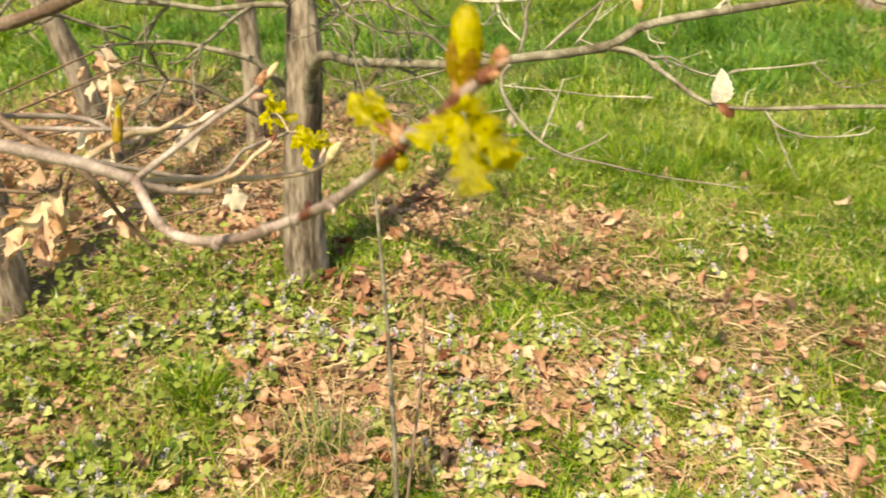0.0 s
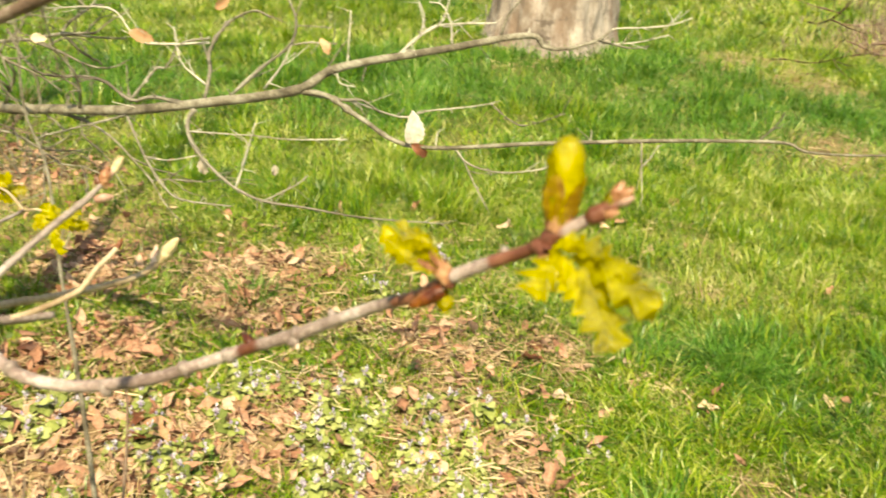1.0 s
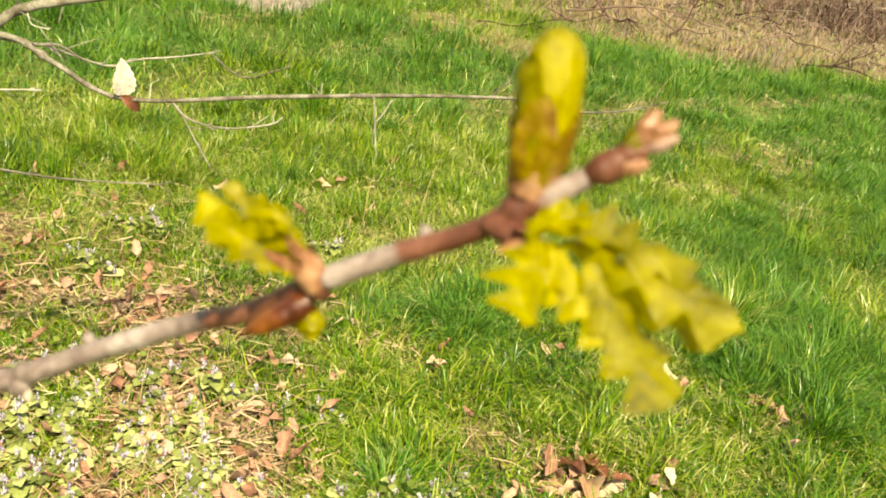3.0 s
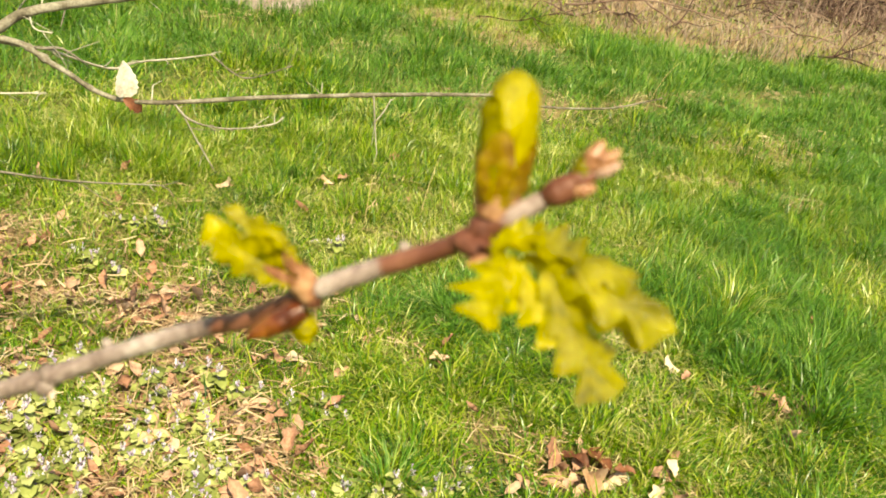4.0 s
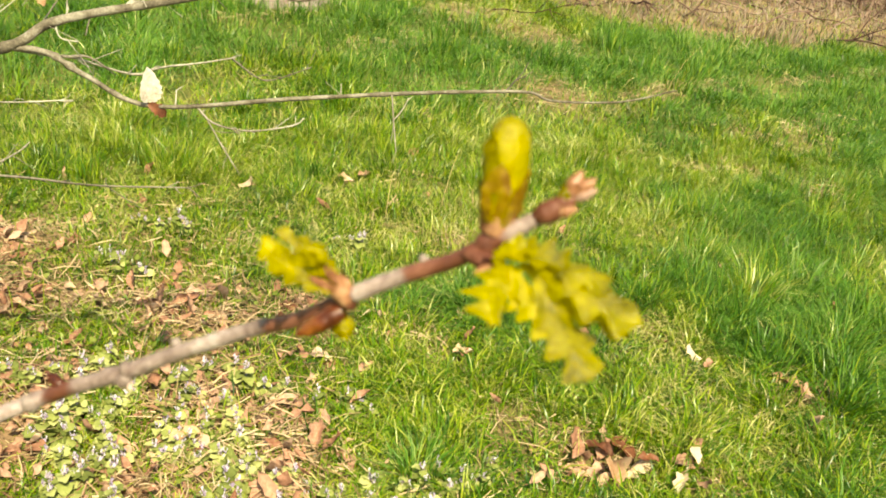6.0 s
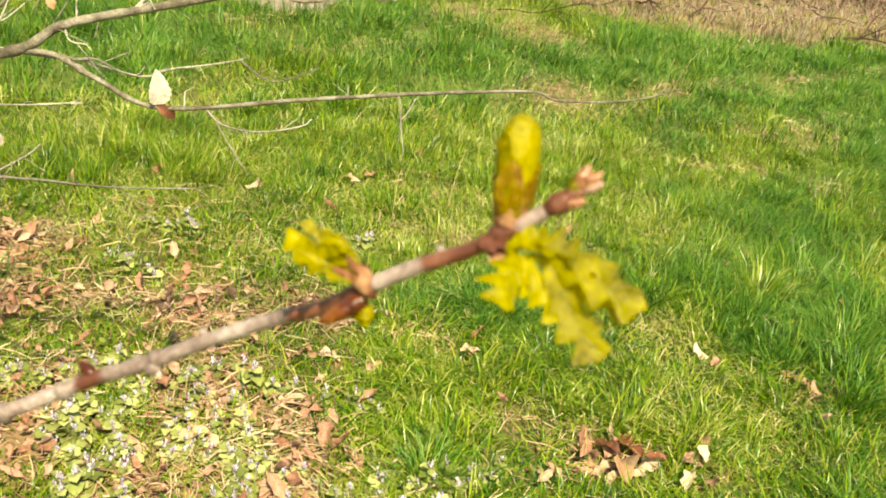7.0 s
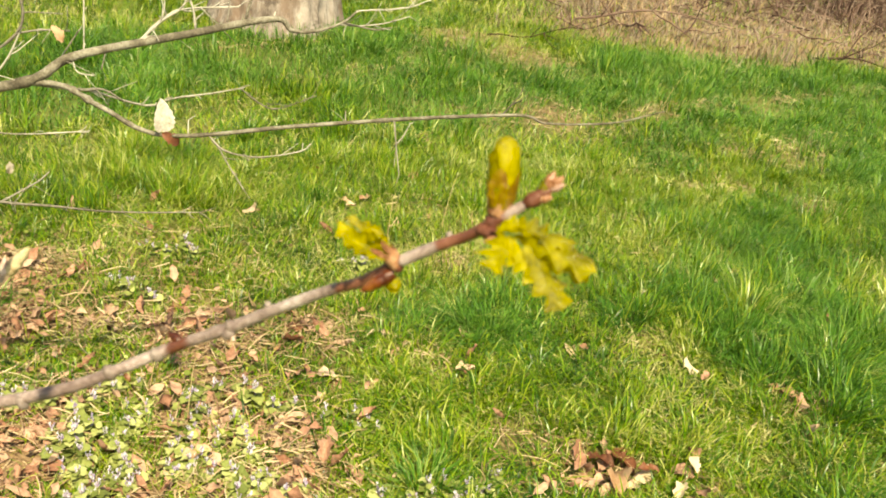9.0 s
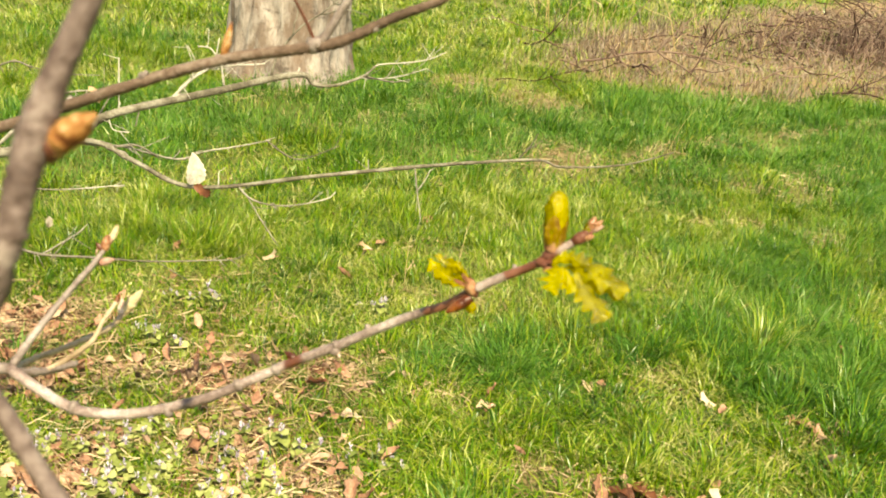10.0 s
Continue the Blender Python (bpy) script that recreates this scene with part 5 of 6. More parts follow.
# ---- brushwood at the meadow's edge ----
def build_brush_pile(cx, cy, rx, ry, h, n, seed):
    ob = thing("brush_pile", (cx, cy, 0.0), "low heap of dead brown brushwood at the meadow's edge", "brush pile")
    rng = np.random.default_rng(seed)
    for k in range(n):
        x, y = cx + rx * rng.normal(0, 0.5), cy + ry * rng.normal(0, 0.5)
        d = ((x - cx) / rx) ** 2 + ((y - cy) / ry) ** 2
        z0 = max(0.02, h * math.exp(-d * 1.2) * rng.uniform(0.1, 1.0))
        a, ln = rng.uniform(0, 6.28), rng.uniform(0.5, 1.6)
        w = (math.cos(a), math.sin(a), rng.normal(0.05, 0.22))
        start = np.array([x, y, z0]) - np.array(w) * ln * 0.5
        start[2] = max(start[2], 0.0)
        part("branch", join(grow(start, w, ln, rng.uniform(0.004, 0.011), rng, 0.02, 3, 1, 0.22)), M_BRUSH if k % 5 else M_THATCH, ob)
    part("twig_mat", blades(*(lambda q: (q[0], q[1]))(rng.normal(0, 1, (2, 1500)) * [[rx * 0.6], [ry * 0.6]] + [[cx], [cy]]), rng.uniform(0.1, 0.5, 1500), np.full(1500, 0.008),
                            np.clip(rng.normal(0.75, 0.2, 1500), 0.1, 0.99), seed), M_BRUSH, ob, "tangled fine dead twigs")


build_brush_pile(8.5, 9.6, 1.4, 1.0, 0.75, 80, 901)
build_brush_pile(10.6, 10.6, 1.6, 1.2, 0.75, 50, 902)


def fallen_branch(x, y, az, ln, r, seed, label="fallen dead branch lying in the tan grass"):
    rng = np.random.default_rng(seed)
    geo = join(grow((x, y, float(ground_z(x, y)) + r + 0.02), (math.cos(az), math.sin(az), 0.03), ln, r, rng, 0.005, 4, 1, 0.14))
    geo[0][:, 2] = np.maximum(geo[0][:, 2], ground_z(geo[0][:, 0], geo[0][:, 1]) + 0.004)
    tagged(part("fallen_branch", geo, M_BRUSH, None), label, "branch", "fallen branches")


for k, (x, y, az, ln, r) in enumerate(((4.1, 8.0, -0.7, 1.4, 0.012), (5.3, 7.2, 0.1, 0.9, 0.011), (6.0, 7.0, -0.1, 0.9, 0.011), (4.9, 7.5, 0.3, 0.9, 0.008), (6.6, 7.6, 0.5, 1.0, 0.009), (2.6, 6.9, -0.3, 0.6, 0.007),
                                       (2.9, 7.1, -0.5, 0.7, 0.006), (5.6, 8.6, 0.4, 1.0, 0.008), (7.2, 7.5, -0.2, 1.0, 0.01), (3.0, 6.7, 0.2, 0.5, 0.005), (4.5, 8.6, 0.2, 0.9, 0.008), (6.2, 8.4, -0.4, 0.9, 0.008))):
    fallen_branch(x, y, az, ln, r, 920 + k)


_b = np.random.default_rng(970)
for k in range(46):
    fallen_branch(_b.uniform(3.8, 9.5), _b.uniform(7.2, 9.8), _b.uniform(0, 6.28), _b.uniform(0.3, 0.9), _b.uniform(0.005, 0.011), 971 + k, "thin fallen dead twig in the tan grass")


for k, line in enumerate(([(-1.204, 1.886, 0.030), (-1.075, 1.950, 0.030), (-0.989, 2.084, 0.030)], [(-1.119, 1.928, 0.030), (-1.037, 1.892, 0.030), (-0.966, 1.888, 0.030)])):
    tagged(part("dry_stick", tube(line, 0.0035, 0.002, 7, 5, 0.08, 0.3, 70 + k), M_STRAW, None), "thin bleached stick lying on dead leaves", "stick", "sticks on the dead leaves")


def bare_weed(x, y, h, seed):
    rng = np.random.default_rng(seed)
    ob = tagged(part("dry_weed", join(grow((x, y, -0.02), (rng.normal(0, 0.12), rng.normal(0, 0.12), 1), h, rng.uniform(0.003, 0.007), rng, 0.0, 3, 1, 0.1)), M_BRUSH if seed % 2 else M_STRAW, None),
                "upright bare dry weed stem at the meadow's edge", "weed", "dry weeds")
    return ob


_r = np.random.default_rng(940)
for k in range(34):
    bare_weed(_r.uniform(4.6, 9.5), _r.uniform(8.6, 11.5), _r.uniform(0.35, 0.9), 950 + k)


PALE_TUFTS = (
    (4.46, 8.51, 0.40),
    (4.75, 8.72, 0.45),
    (5.03, 8.94, 0.40),
    (5.04, 8.35, 0.30),
    (5.42, 6.84, 0.25),
    (5.35, 6.94, 0.25),
    (6.26, 10.32, 0.45),
    (9.88, 11.37, 0.50),
    (4.81, 9.89, 0.30),
)
for k, (x, y, h) in enumerate(PALE_TUFTS):
    rng = np.random.default_rng(1200 + k)
    ox, oy = rng.normal(0, 0.12, 70), rng.normal(0, 0.1, 70)
    geo = blades(x + ox, y + oy, h * rng.uniform(0.4, 1.2, 70), np.full(70, 0.007), np.clip(rng.normal(0.4, 0.22, 70), 0.03, 0.95), 1210 + k)
    tagged(part("dead_grass_tuft", geo, M_OLDSTRAW if k % 2 else M_THATCH, None), "upright tuft of bleached dead grass by the brushwood", "grass tuft", kind="stuff")


# ---- the young oak in bud ----
def build_near_oak():
    ob = thing("budding_oak", (-0.78, 0.12, 0.0), "young oak with bare grey twigs, swollen buds and first yellow-green leaves", "tree")
    root = np.array([-0.78, 0.12, 0.0])
    part("trunk", tube([root - [0, 0, 0.06], root + [0.01, 0, 0.6], root + [0.0, 0.0, 1.0], root + [-0.03, -0.04, 1.2], root + [-0.16, -0.2, 1.5]], [0.034, 0.029, 0.024, 0.015, 0.006], None, 16, 6, 0.03, 0.04, 5), M_OLD, ob)

    # bough that carries the spray of twigs
    part("bough", tube([(-0.775, 0.125, 1.12), (-0.55, 0.22, 1.24), (-0.3, 0.3, 1.29), (-0.14, 0.325, 1.294), (-0.0681, 0.3261, 1.292), (-0.0459, 0.3213, 1.2925), (-0.0261, 0.3172, 1.292)],
                       [0.01, 0.006, 0.0042, 0.0032, 0.0028, 0.0026, 0.0023], None, 12, 6, 0.03, 0.08, 6), M_TWIG, ob, "grey-brown bough")
    main = [(-0.0261, 0.3172, 1.292), (-0.014, 0.3077, 1.2865), (-0.0008, 0.2978, 1.283), (0.0185, 0.2892, 1.2849), (0.0435, 0.2807, 1.294), (0.0615, 0.2763, 1.3036), (0.0763, 0.2725, 1.3124), (0.09, 0.264, 1.3225),
            (0.1007, 0.2564, 1.3318), (0.1133, 0.2453, 1.3435), (0.121, 0.2366, 1.3509), (0.1277, 0.2285, 1.3601), (0.1349, 0.2238, 1.3664), (0.1422, 0.2181, 1.3726), (0.147, 0.2147, 1.3779), (0.1535, 0.212, 1.3837), (0.1576, 0.2101, 1.388)]
    twig = part("twig", tube(main, [0.0022, 0.002, 0.002, 0.002, 0.0019, 0.0018, 0.0018, 0.0018, 0.00165, 0.0016, 0.00155, 0.0016, 0.0015, 0.0014, 0.00155, 0.0012, 0.001], None, 14, 8, 0.025, 0.05, 7), M_ARCH, ob,
                "arched grey twig with darker reddish stretches")
    # share of the darker reddish colour, highest just behind each node
    ring = np.arange(len(twig.data.vertices)) // 14 / 8.0
    young = sum(smooth(a, a + 0.45, ring) * (1 - smooth(b, b + 0.45, ring)) for a, b in ((9.1, 10.9), (11.9, 14.0), (15.0, 17.0), (5.6, 6.0)))
    twig.data.attributes.new("young", 'FLOAT', 'POINT').data.foreach_set("value", np.clip(young, 0, 1).astype(np.float32))
    # swellings where leaves and buds stand
    for p, q, r in (((0.1265, 0.2297, 1.3585), (0.1287, 0.2277, 1.3609), 0.0023), ((0.1452, 0.2159, 1.3757), (0.1478, 0.2143, 1.3789), 0.0021), ((0.1552, 0.2112, 1.3855), (0.1577, 0.2101, 1.3883), 0.0017)):
        part("node", bud(p, q, r, 3, 8, 0.5, 1), M_RED, twig)
    for p, q, r in (((0.0885, 0.2632, 1.3205), (0.0912, 0.2616, 1.3222), 0.0016), ((0.0995, 0.2583, 1.3325), (0.1008, 0.2577, 1.3338), 0.0012), ((0.1378, 0.2227, 1.37), (0.139, 0.2217, 1.3708), 0.0012),
                    ((0.0305, 0.2845, 1.2876), (0.0335, 0.2838, 1.2891), 0.0029), ((0.0555, 0.2775, 1.3004), (0.059, 0.2768, 1.3023), 0.0026), ((0.069, 0.2742, 1.3079), (0.0725, 0.2735, 1.3101), 0.0023), ((-0.004, 0.3002, 1.2837), (0.0, 0.2973, 1.2829), 0.0029),
                    ((0.0896, 0.2643, 1.3222), (0.0922, 0.2625, 1.3245), 0.0022)):
        part("node", bud(p, q, r, 3, 8, 0.5, 1), M_TWIG, twig)

    # leaf facings and places on this twig are fitted to the camera's view
    FACE_CAMERA, FACE_UP = np.array([0.1, -0.86, 0.5]), np.array([-0.05, -0.45, 0.89])
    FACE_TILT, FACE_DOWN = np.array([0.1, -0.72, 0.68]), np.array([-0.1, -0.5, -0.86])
    camera_side = np.array([-0.333, -0.843, 0.423])       # towards the camera; the further leaves are turned to face it

    def dist(p, q):
        return float(np.linalg.norm(np.subtract(q, p)))

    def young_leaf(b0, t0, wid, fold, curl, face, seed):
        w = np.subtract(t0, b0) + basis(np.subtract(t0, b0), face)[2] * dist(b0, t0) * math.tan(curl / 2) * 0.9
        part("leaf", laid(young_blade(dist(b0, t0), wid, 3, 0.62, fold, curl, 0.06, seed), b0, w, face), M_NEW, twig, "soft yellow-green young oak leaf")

    def furled(base, tip, r, seed, cover):
        """Leaves still rolled round one another, blunt at the top, the foot held by inner scales."""
        part("leaf", roll_of_leaves(base, tip, r, seed), M_NEW, twig, "rolled yellow-green young leaf")
        for k in range(3):
            part("leaf", shell(base, tip, r * 1.05, 2.1 * k + seed, 0.85, 0.05, 0.97 - 0.07 * k, seed + k), M_NEW, twig, "rolled yellow-green young leaf")
        for k in range(5):
            part("inner_scale", shell(base, tip, r * (1.14 + 0.03 * (k % 2)), 1.257 * k + 0.4 * seed, 0.62, 0.0, cover * (1.0 - 0.16 * (k % 3)), seed + 9 + k), M_HUSK, twig, "glossy amber inner scale")

    # upright roll of leaves in its cup of scales
    part("bud_cup", cup((0.1471, 0.2155, 1.3787), (0.1479, 0.2165, 1.3834), 0.0023, 0.0031, 21), M_CUP, twig, "pinkish brown bud scales")
    furled((0.1475, 0.2158, 1.3807), (0.1478, 0.2179, 1.3983), 0.0034, 40, 0.6)
    # half-open pair
    part("bud_cup", cup((0.1276, 0.2284, 1.3593), (0.1246, 0.2297, 1.3629), 0.0018, 0.0021, 22), M_CUP, twig, "pinkish brown bud scales")
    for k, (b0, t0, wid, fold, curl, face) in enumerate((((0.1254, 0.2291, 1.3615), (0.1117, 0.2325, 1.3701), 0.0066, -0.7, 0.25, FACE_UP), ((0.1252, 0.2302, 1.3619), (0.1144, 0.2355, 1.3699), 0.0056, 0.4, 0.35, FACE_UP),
                                                         ((0.1251, 0.2286, 1.3610), (0.1124, 0.2304, 1.3676), 0.006, 0.5, -0.3, FACE_CAMERA), ((0.1257, 0.2294, 1.3626), (0.1177, 0.2316, 1.3700), 0.0058, 0.6, 0.3, FACE_CAMERA),
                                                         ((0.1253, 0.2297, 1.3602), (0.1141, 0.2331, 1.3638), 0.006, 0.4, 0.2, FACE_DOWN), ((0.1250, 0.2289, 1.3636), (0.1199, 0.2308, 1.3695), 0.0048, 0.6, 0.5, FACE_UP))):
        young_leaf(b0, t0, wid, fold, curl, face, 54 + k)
    for k, (b0, t0, wid) in enumerate((((0.1255, 0.2278, 1.3612), (0.1200, 0.2282, 1.3643), 0.0016), ((0.1259, 0.2278, 1.3624), (0.1227, 0.2284, 1.3665), 0.0018))):
        part("inner_scale", laid(young_blade(dist(b0, t0), wid, 1, 0.0, -0.6, 0.2, 0.0, 75 + k), b0, np.subtract(t0, b0), FACE_CAMERA), M_CUP, twig, "pale pinkish inner scale")
    # lower bud bursting at the same node
    part("bud", bud((0.1268, 0.2283, 1.3571), (0.1187, 0.2303, 1.3511), 0.0019, 4, 14, 0.4, 3), M_AMBER, twig, "amber bud bursting")
    furled((0.1243, 0.2309, 1.3563), (0.1284, 0.2279, 1.3524), 0.0019, 58, 0.5)
    young_leaf((0.1249, 0.2309, 1.3568), (0.1277, 0.2268, 1.3520), 0.0042, -0.4, 0.5, FACE_CAMERA, 59)
    # hanging rosette
    part("bud_cup", cup((0.1436, 0.2167, 1.3750), (0.1462, 0.2126, 1.3747), 0.0014, 0.0018, 23), M_RED, twig, "reddish bud scales")
    part("inner_scale", bud((0.1466, 0.2115, 1.3745), (0.1427, 0.2110, 1.3737), 0.0009, 24, 10, 0.2, 2), M_CUP, twig, "pale downy inner scale")
    for k, (b0, t0, wid, fold, curl, face) in enumerate((((0.1484, 0.2119, 1.3755), (0.1424, 0.1996, 1.3706), 0.0096, -0.2, 0.35, FACE_CAMERA), ((0.1487, 0.2105, 1.3757), (0.1528, 0.1985, 1.3685), 0.0080, -0.5, 0.3, FACE_CAMERA),
                                                         ((0.1512, 0.2061, 1.3754), (0.1576, 0.1929, 1.3643), 0.0104, -0.3, 0.3, FACE_CAMERA), ((0.1508, 0.2087, 1.3756), (0.1647, 0.1931, 1.3743), 0.0108, -0.35, 0.45, FACE_TILT),
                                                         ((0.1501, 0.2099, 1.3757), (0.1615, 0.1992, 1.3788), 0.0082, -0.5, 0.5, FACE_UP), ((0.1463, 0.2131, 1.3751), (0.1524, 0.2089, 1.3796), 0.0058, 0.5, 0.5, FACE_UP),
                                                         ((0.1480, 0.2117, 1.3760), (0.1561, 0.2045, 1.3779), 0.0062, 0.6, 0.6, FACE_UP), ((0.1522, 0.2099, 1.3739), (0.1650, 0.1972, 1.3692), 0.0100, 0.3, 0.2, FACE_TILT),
                                                         ((0.1468, 0.2124, 1.3748), (0.1496, 0.2052, 1.3702), 0.0070, 0.3, 0.2, FACE_CAMERA))):
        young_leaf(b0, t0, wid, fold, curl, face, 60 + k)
    # end buds
    part("node", bud((0.1527, 0.2124, 1.3831), (0.1568, 0.2100, 1.3870), 0.0020, 26, 12, 0.6, 2), M_RED, twig)
    for k, (p, q, r, mtl) in enumerate((((0.1558, 0.2107, 1.3862), (0.1568, 0.2112, 1.3908), 0.0013, M_NEW), ((0.1567, 0.2107, 1.3878), (0.1582, 0.2107, 1.3923), 0.0014, M_SCALE), ((0.1574, 0.2103, 1.3880), (0.1599, 0.2088, 1.3917), 0.00125, M_CUP),
                                       ((0.1574, 0.2102, 1.3878), (0.1602, 0.2081, 1.3900), 0.0011, M_DOWN), ((0.1552, 0.2106, 1.3852), (0.1581, 0.2091, 1.3862), 0.00125, M_CUP), ((0.1577, 0.2105, 1.3892), (0.1592, 0.2089, 1.3909), 0.0012, M_SCALE))):
        part("bud", bud(p, q, r, 6 + k, 10, 0.2, 3), mtl, twig, "downy end bud")
    part("bud", bud((0.0772, 0.2722, 1.3138), (0.0735, 0.2768, 1.3148), 0.0014, 7, 9, 0.2, 3), M_AMBER, twig, "small russet side bud")
    part("bud", bud((0.0905, 0.2630, 1.3208), (0.0912, 0.2606, 1.3198), 0.0008, 8, 8, 0.3, 2), M_DOWN, twig)
    part("bud", bud((0.0615, 0.2745, 1.3020), (0.0625, 0.2725, 1.3008), 0.0009, 9, 8, 0.3, 2), M_SCALE, twig)

    # the forked side twigs behind
    t7 = part("twig", tube([(-0.026, 0.3168, 1.2912), (-0.0202, 0.3355, 1.2855), (-0.013, 0.353, 1.2796), (-0.0013, 0.3762, 1.273), (0.0106, 0.3966, 1.2692), (0.0169, 0.4085, 1.2712)], [0.0015, 0.0014, 0.0013, 0.0014, 0.0013, 0.0015], None, 10, 8, 0.05, 0.2, 8), M_OCHRE, ob, "thin pinkish twig")
    part("bud", bud((0.0165, 0.4075, 1.2713), (0.0254, 0.4075, 1.2832), 0.0028, 10, 12, 0.25, 4), M_PALEBUD, t7, "large pale bud")
    part("bud", bud((0.0152, 0.4065, 1.27), (0.0158, 0.409, 1.2785), 0.0019, 11, 9, 0.25, 3), M_DOWN, t7)
    part("twig", tube([(-0.0265, 0.3168, 1.291), (-0.0163, 0.3256, 1.2854), (-0.0095, 0.3322, 1.2832), (-0.0027, 0.3383, 1.2816)], [0.0018, 0.0015, 0.0017, 0.0012], None, 10, 6, 0.06, 0.2, 19), M_TWIG, ob, "short grey stub")
    t7b = part("twig", tube([(-0.0143, 0.3271, 1.2846), (-0.0076, 0.3349, 1.2846), (-0.0025, 0.3408, 1.2852), (0.0027, 0.3469, 1.2865), (0.0053, 0.3507, 1.2888), (0.0078, 0.3552, 1.2926), (0.0105, 0.3588, 1.2948), (0.0133, 0.3628, 1.2978)], 0.0012, 0.0009, 9, 6, 0.06, 0.25, 9), M_OCHRE, ob, "thin ochre twig")
    part("bud", bud((0.0131, 0.3625, 1.2976), (0.015, 0.3652, 1.3008), 0.0012, 12, 8, 0.25, 3), M_AMBER, t7b)
    t8 = part("twig", tube([(-0.0253, 0.3181, 1.2928), (-0.017, 0.3323, 1.3003), (-0.0038, 0.3486, 1.3117), (0.0047, 0.3591, 1.3181), (0.0093, 0.3642, 1.3228)], 0.0015, 0.001, 10, 6, 0.06, 0.2, 10), M_TWIG, ob, "pale straight twig")
    for p, q, r, mtl in (((0.0088, 0.364, 1.322), (0.0110, 0.3668, 1.3285), 0.0022, M_CUP), ((0.0095, 0.3645, 1.323), (0.0144, 0.3692, 1.3294), 0.0012, M_DOWN), ((0.0068, 0.3605, 1.3175), (0.0134, 0.3628, 1.3184), 0.0017, M_DOWN),
                         ((0.0085, 0.3635, 1.322), (0.0058, 0.365, 1.3255), 0.0012, M_SCALE), ((0.0120, 0.3668, 1.326), (0.0150, 0.371, 1.3312), 0.0016, M_PALEBUD)):
        part("bud", bud(p, q, r, 13, 9, 0.25, 3), mtl, t8)
    straw = part("twig", tube([(-0.0580, 0.3260, 1.2930), (-0.0516, 0.3476, 1.2976), (-0.0468, 0.3638, 1.2948), (-0.0420, 0.3800, 1.2970)], 0.0015, 0.001, 10, 6, 0.06, 0.2, 45), M_OCHRE, ob, "straw-coloured twig")
    part("bud", bud((-0.0420, 0.3800, 1.2970), (-0.0380, 0.3860, 1.3010), 0.0013, 31, 9, 0.25, 3), M_PEACH, straw)
    part("bud", bud((-0.0408, 0.3283, 1.3028), (-0.0426, 0.3349, 1.3159), 0.0024, 32, 12, 0.3, 3), M_HUSK, straw, "long amber bud with a green tip")
    part("bud_tip", bud((-0.0418, 0.3319, 1.3100), (-0.0428, 0.3356, 1.3175), 0.0017, 33, 10, 0.3, 2), M_NEW, straw)
    # further sprays of the same tree, with leaves and withered leaves
    t3 = part("twig", tube([(-0.3, 0.3, 1.29), (-0.2324, 0.4521, 1.2324), (-0.1649, 0.5642, 1.1748), (-0.1534, 0.6134, 1.1807), (-0.1418, 0.6626, 1.1786)], 0.0022, 0.0012, 9, 6, 0.06, 0.2, 11), M_TWIG, ob, "pale knotty twig")
    part("twig", tube([(-0.1418, 0.6626, 1.1786), (-0.1604, 0.6848, 1.1818), (-0.1790, 0.7070, 1.1770)], 0.001, 0.0007, 7, 4, 0.04, 0.1, 43), M_OCHRE, ob)
    part("twig", tube([(-0.1418, 0.6626, 1.1786), (-0.1239, 0.6463, 1.1868), (-0.1060, 0.6300, 1.1870)], 0.001, 0.0007, 7, 4, 0.04, 0.1, 44), M_OCHRE, ob)
    rng = np.random.default_rng(71)
    for c, n in (((-0.1790, 0.7070, 1.1770), 9), ((-0.1060, 0.6300, 1.1870), 9)):
        for k in range(n):
            w = np.array([math.cos(2.4 * k), 0.5 * math.sin(1.7 * k) - 0.2, math.sin(2.4 * k) + (0.25 if n > 7 else -0.1)]) + rng.normal(0, 0.2, 3)
            ln = rng.uniform(0.014, 0.024)
            part("leaf", laid(young_blade(ln, ln * 0.62, 3, 0.45, rng.uniform(-0.5, 0.3), 0.5, 0.08, 80 + k), np.array(c) + rng.normal(0, 0.003, 3), w, camera_side + rng.normal(0, 0.35, 3)), M_NEW, t3, "soft yellow-green young oak leaf")
    t4 = part("twig", tube([(-0.36, 0.285, 1.285), (-0.26, 0.36, 1.28), (-0.17, 0.42, 1.262), (-0.105, 0.455, 1.258), (-0.086, 0.462, 1.263)], 0.0019, 0.0012, 8, 6, 0.03, 0.1, 12), M_TWIG, ob)
    part("bud", bud((-0.088, 0.461, 1.262), (-0.08, 0.466, 1.268), 0.0017, 14, 9, 0.25, 3), M_DOWN, t4)
    rng = np.random.default_rng(77)
    clusters = (((-0.166, 0.417, 1.203), 9, 0.030, 0.020, M_PEACH, (-0.42, 0.27, 1.275)), ((-0.172, 0.425, 1.188), 8, 0.032, 0.018, M_PEACH, (-0.42, 0.27, 1.275)), ((-0.205, 0.42, 1.222), 5, 0.024, 0.014, M_PEACH, (-0.42, 0.27, 1.275)),
                ((-0.403, 0.773, 1.005), 6, 0.036, 0.014, M_PEACH, (-0.77, 0.15, 1.0)), ((-0.475, 0.855, 1.140), 10, 0.036, 0.018, M_PALE, (-0.77, 0.13, 1.05)), ((-0.440, 0.850, 1.128), 5, 0.03, 0.012, M_PALE, (-0.77, 0.13, 1.05)),
                ((-0.345, 0.690, 1.130), 8, 0.03, 0.018, M_PEACH, (-0.6, 0.2, 1.2)), ((-0.435, 0.779, 1.095), 5, 0.044, 0.008, M_WHITE, (-0.6, 0.2, 1.2)))
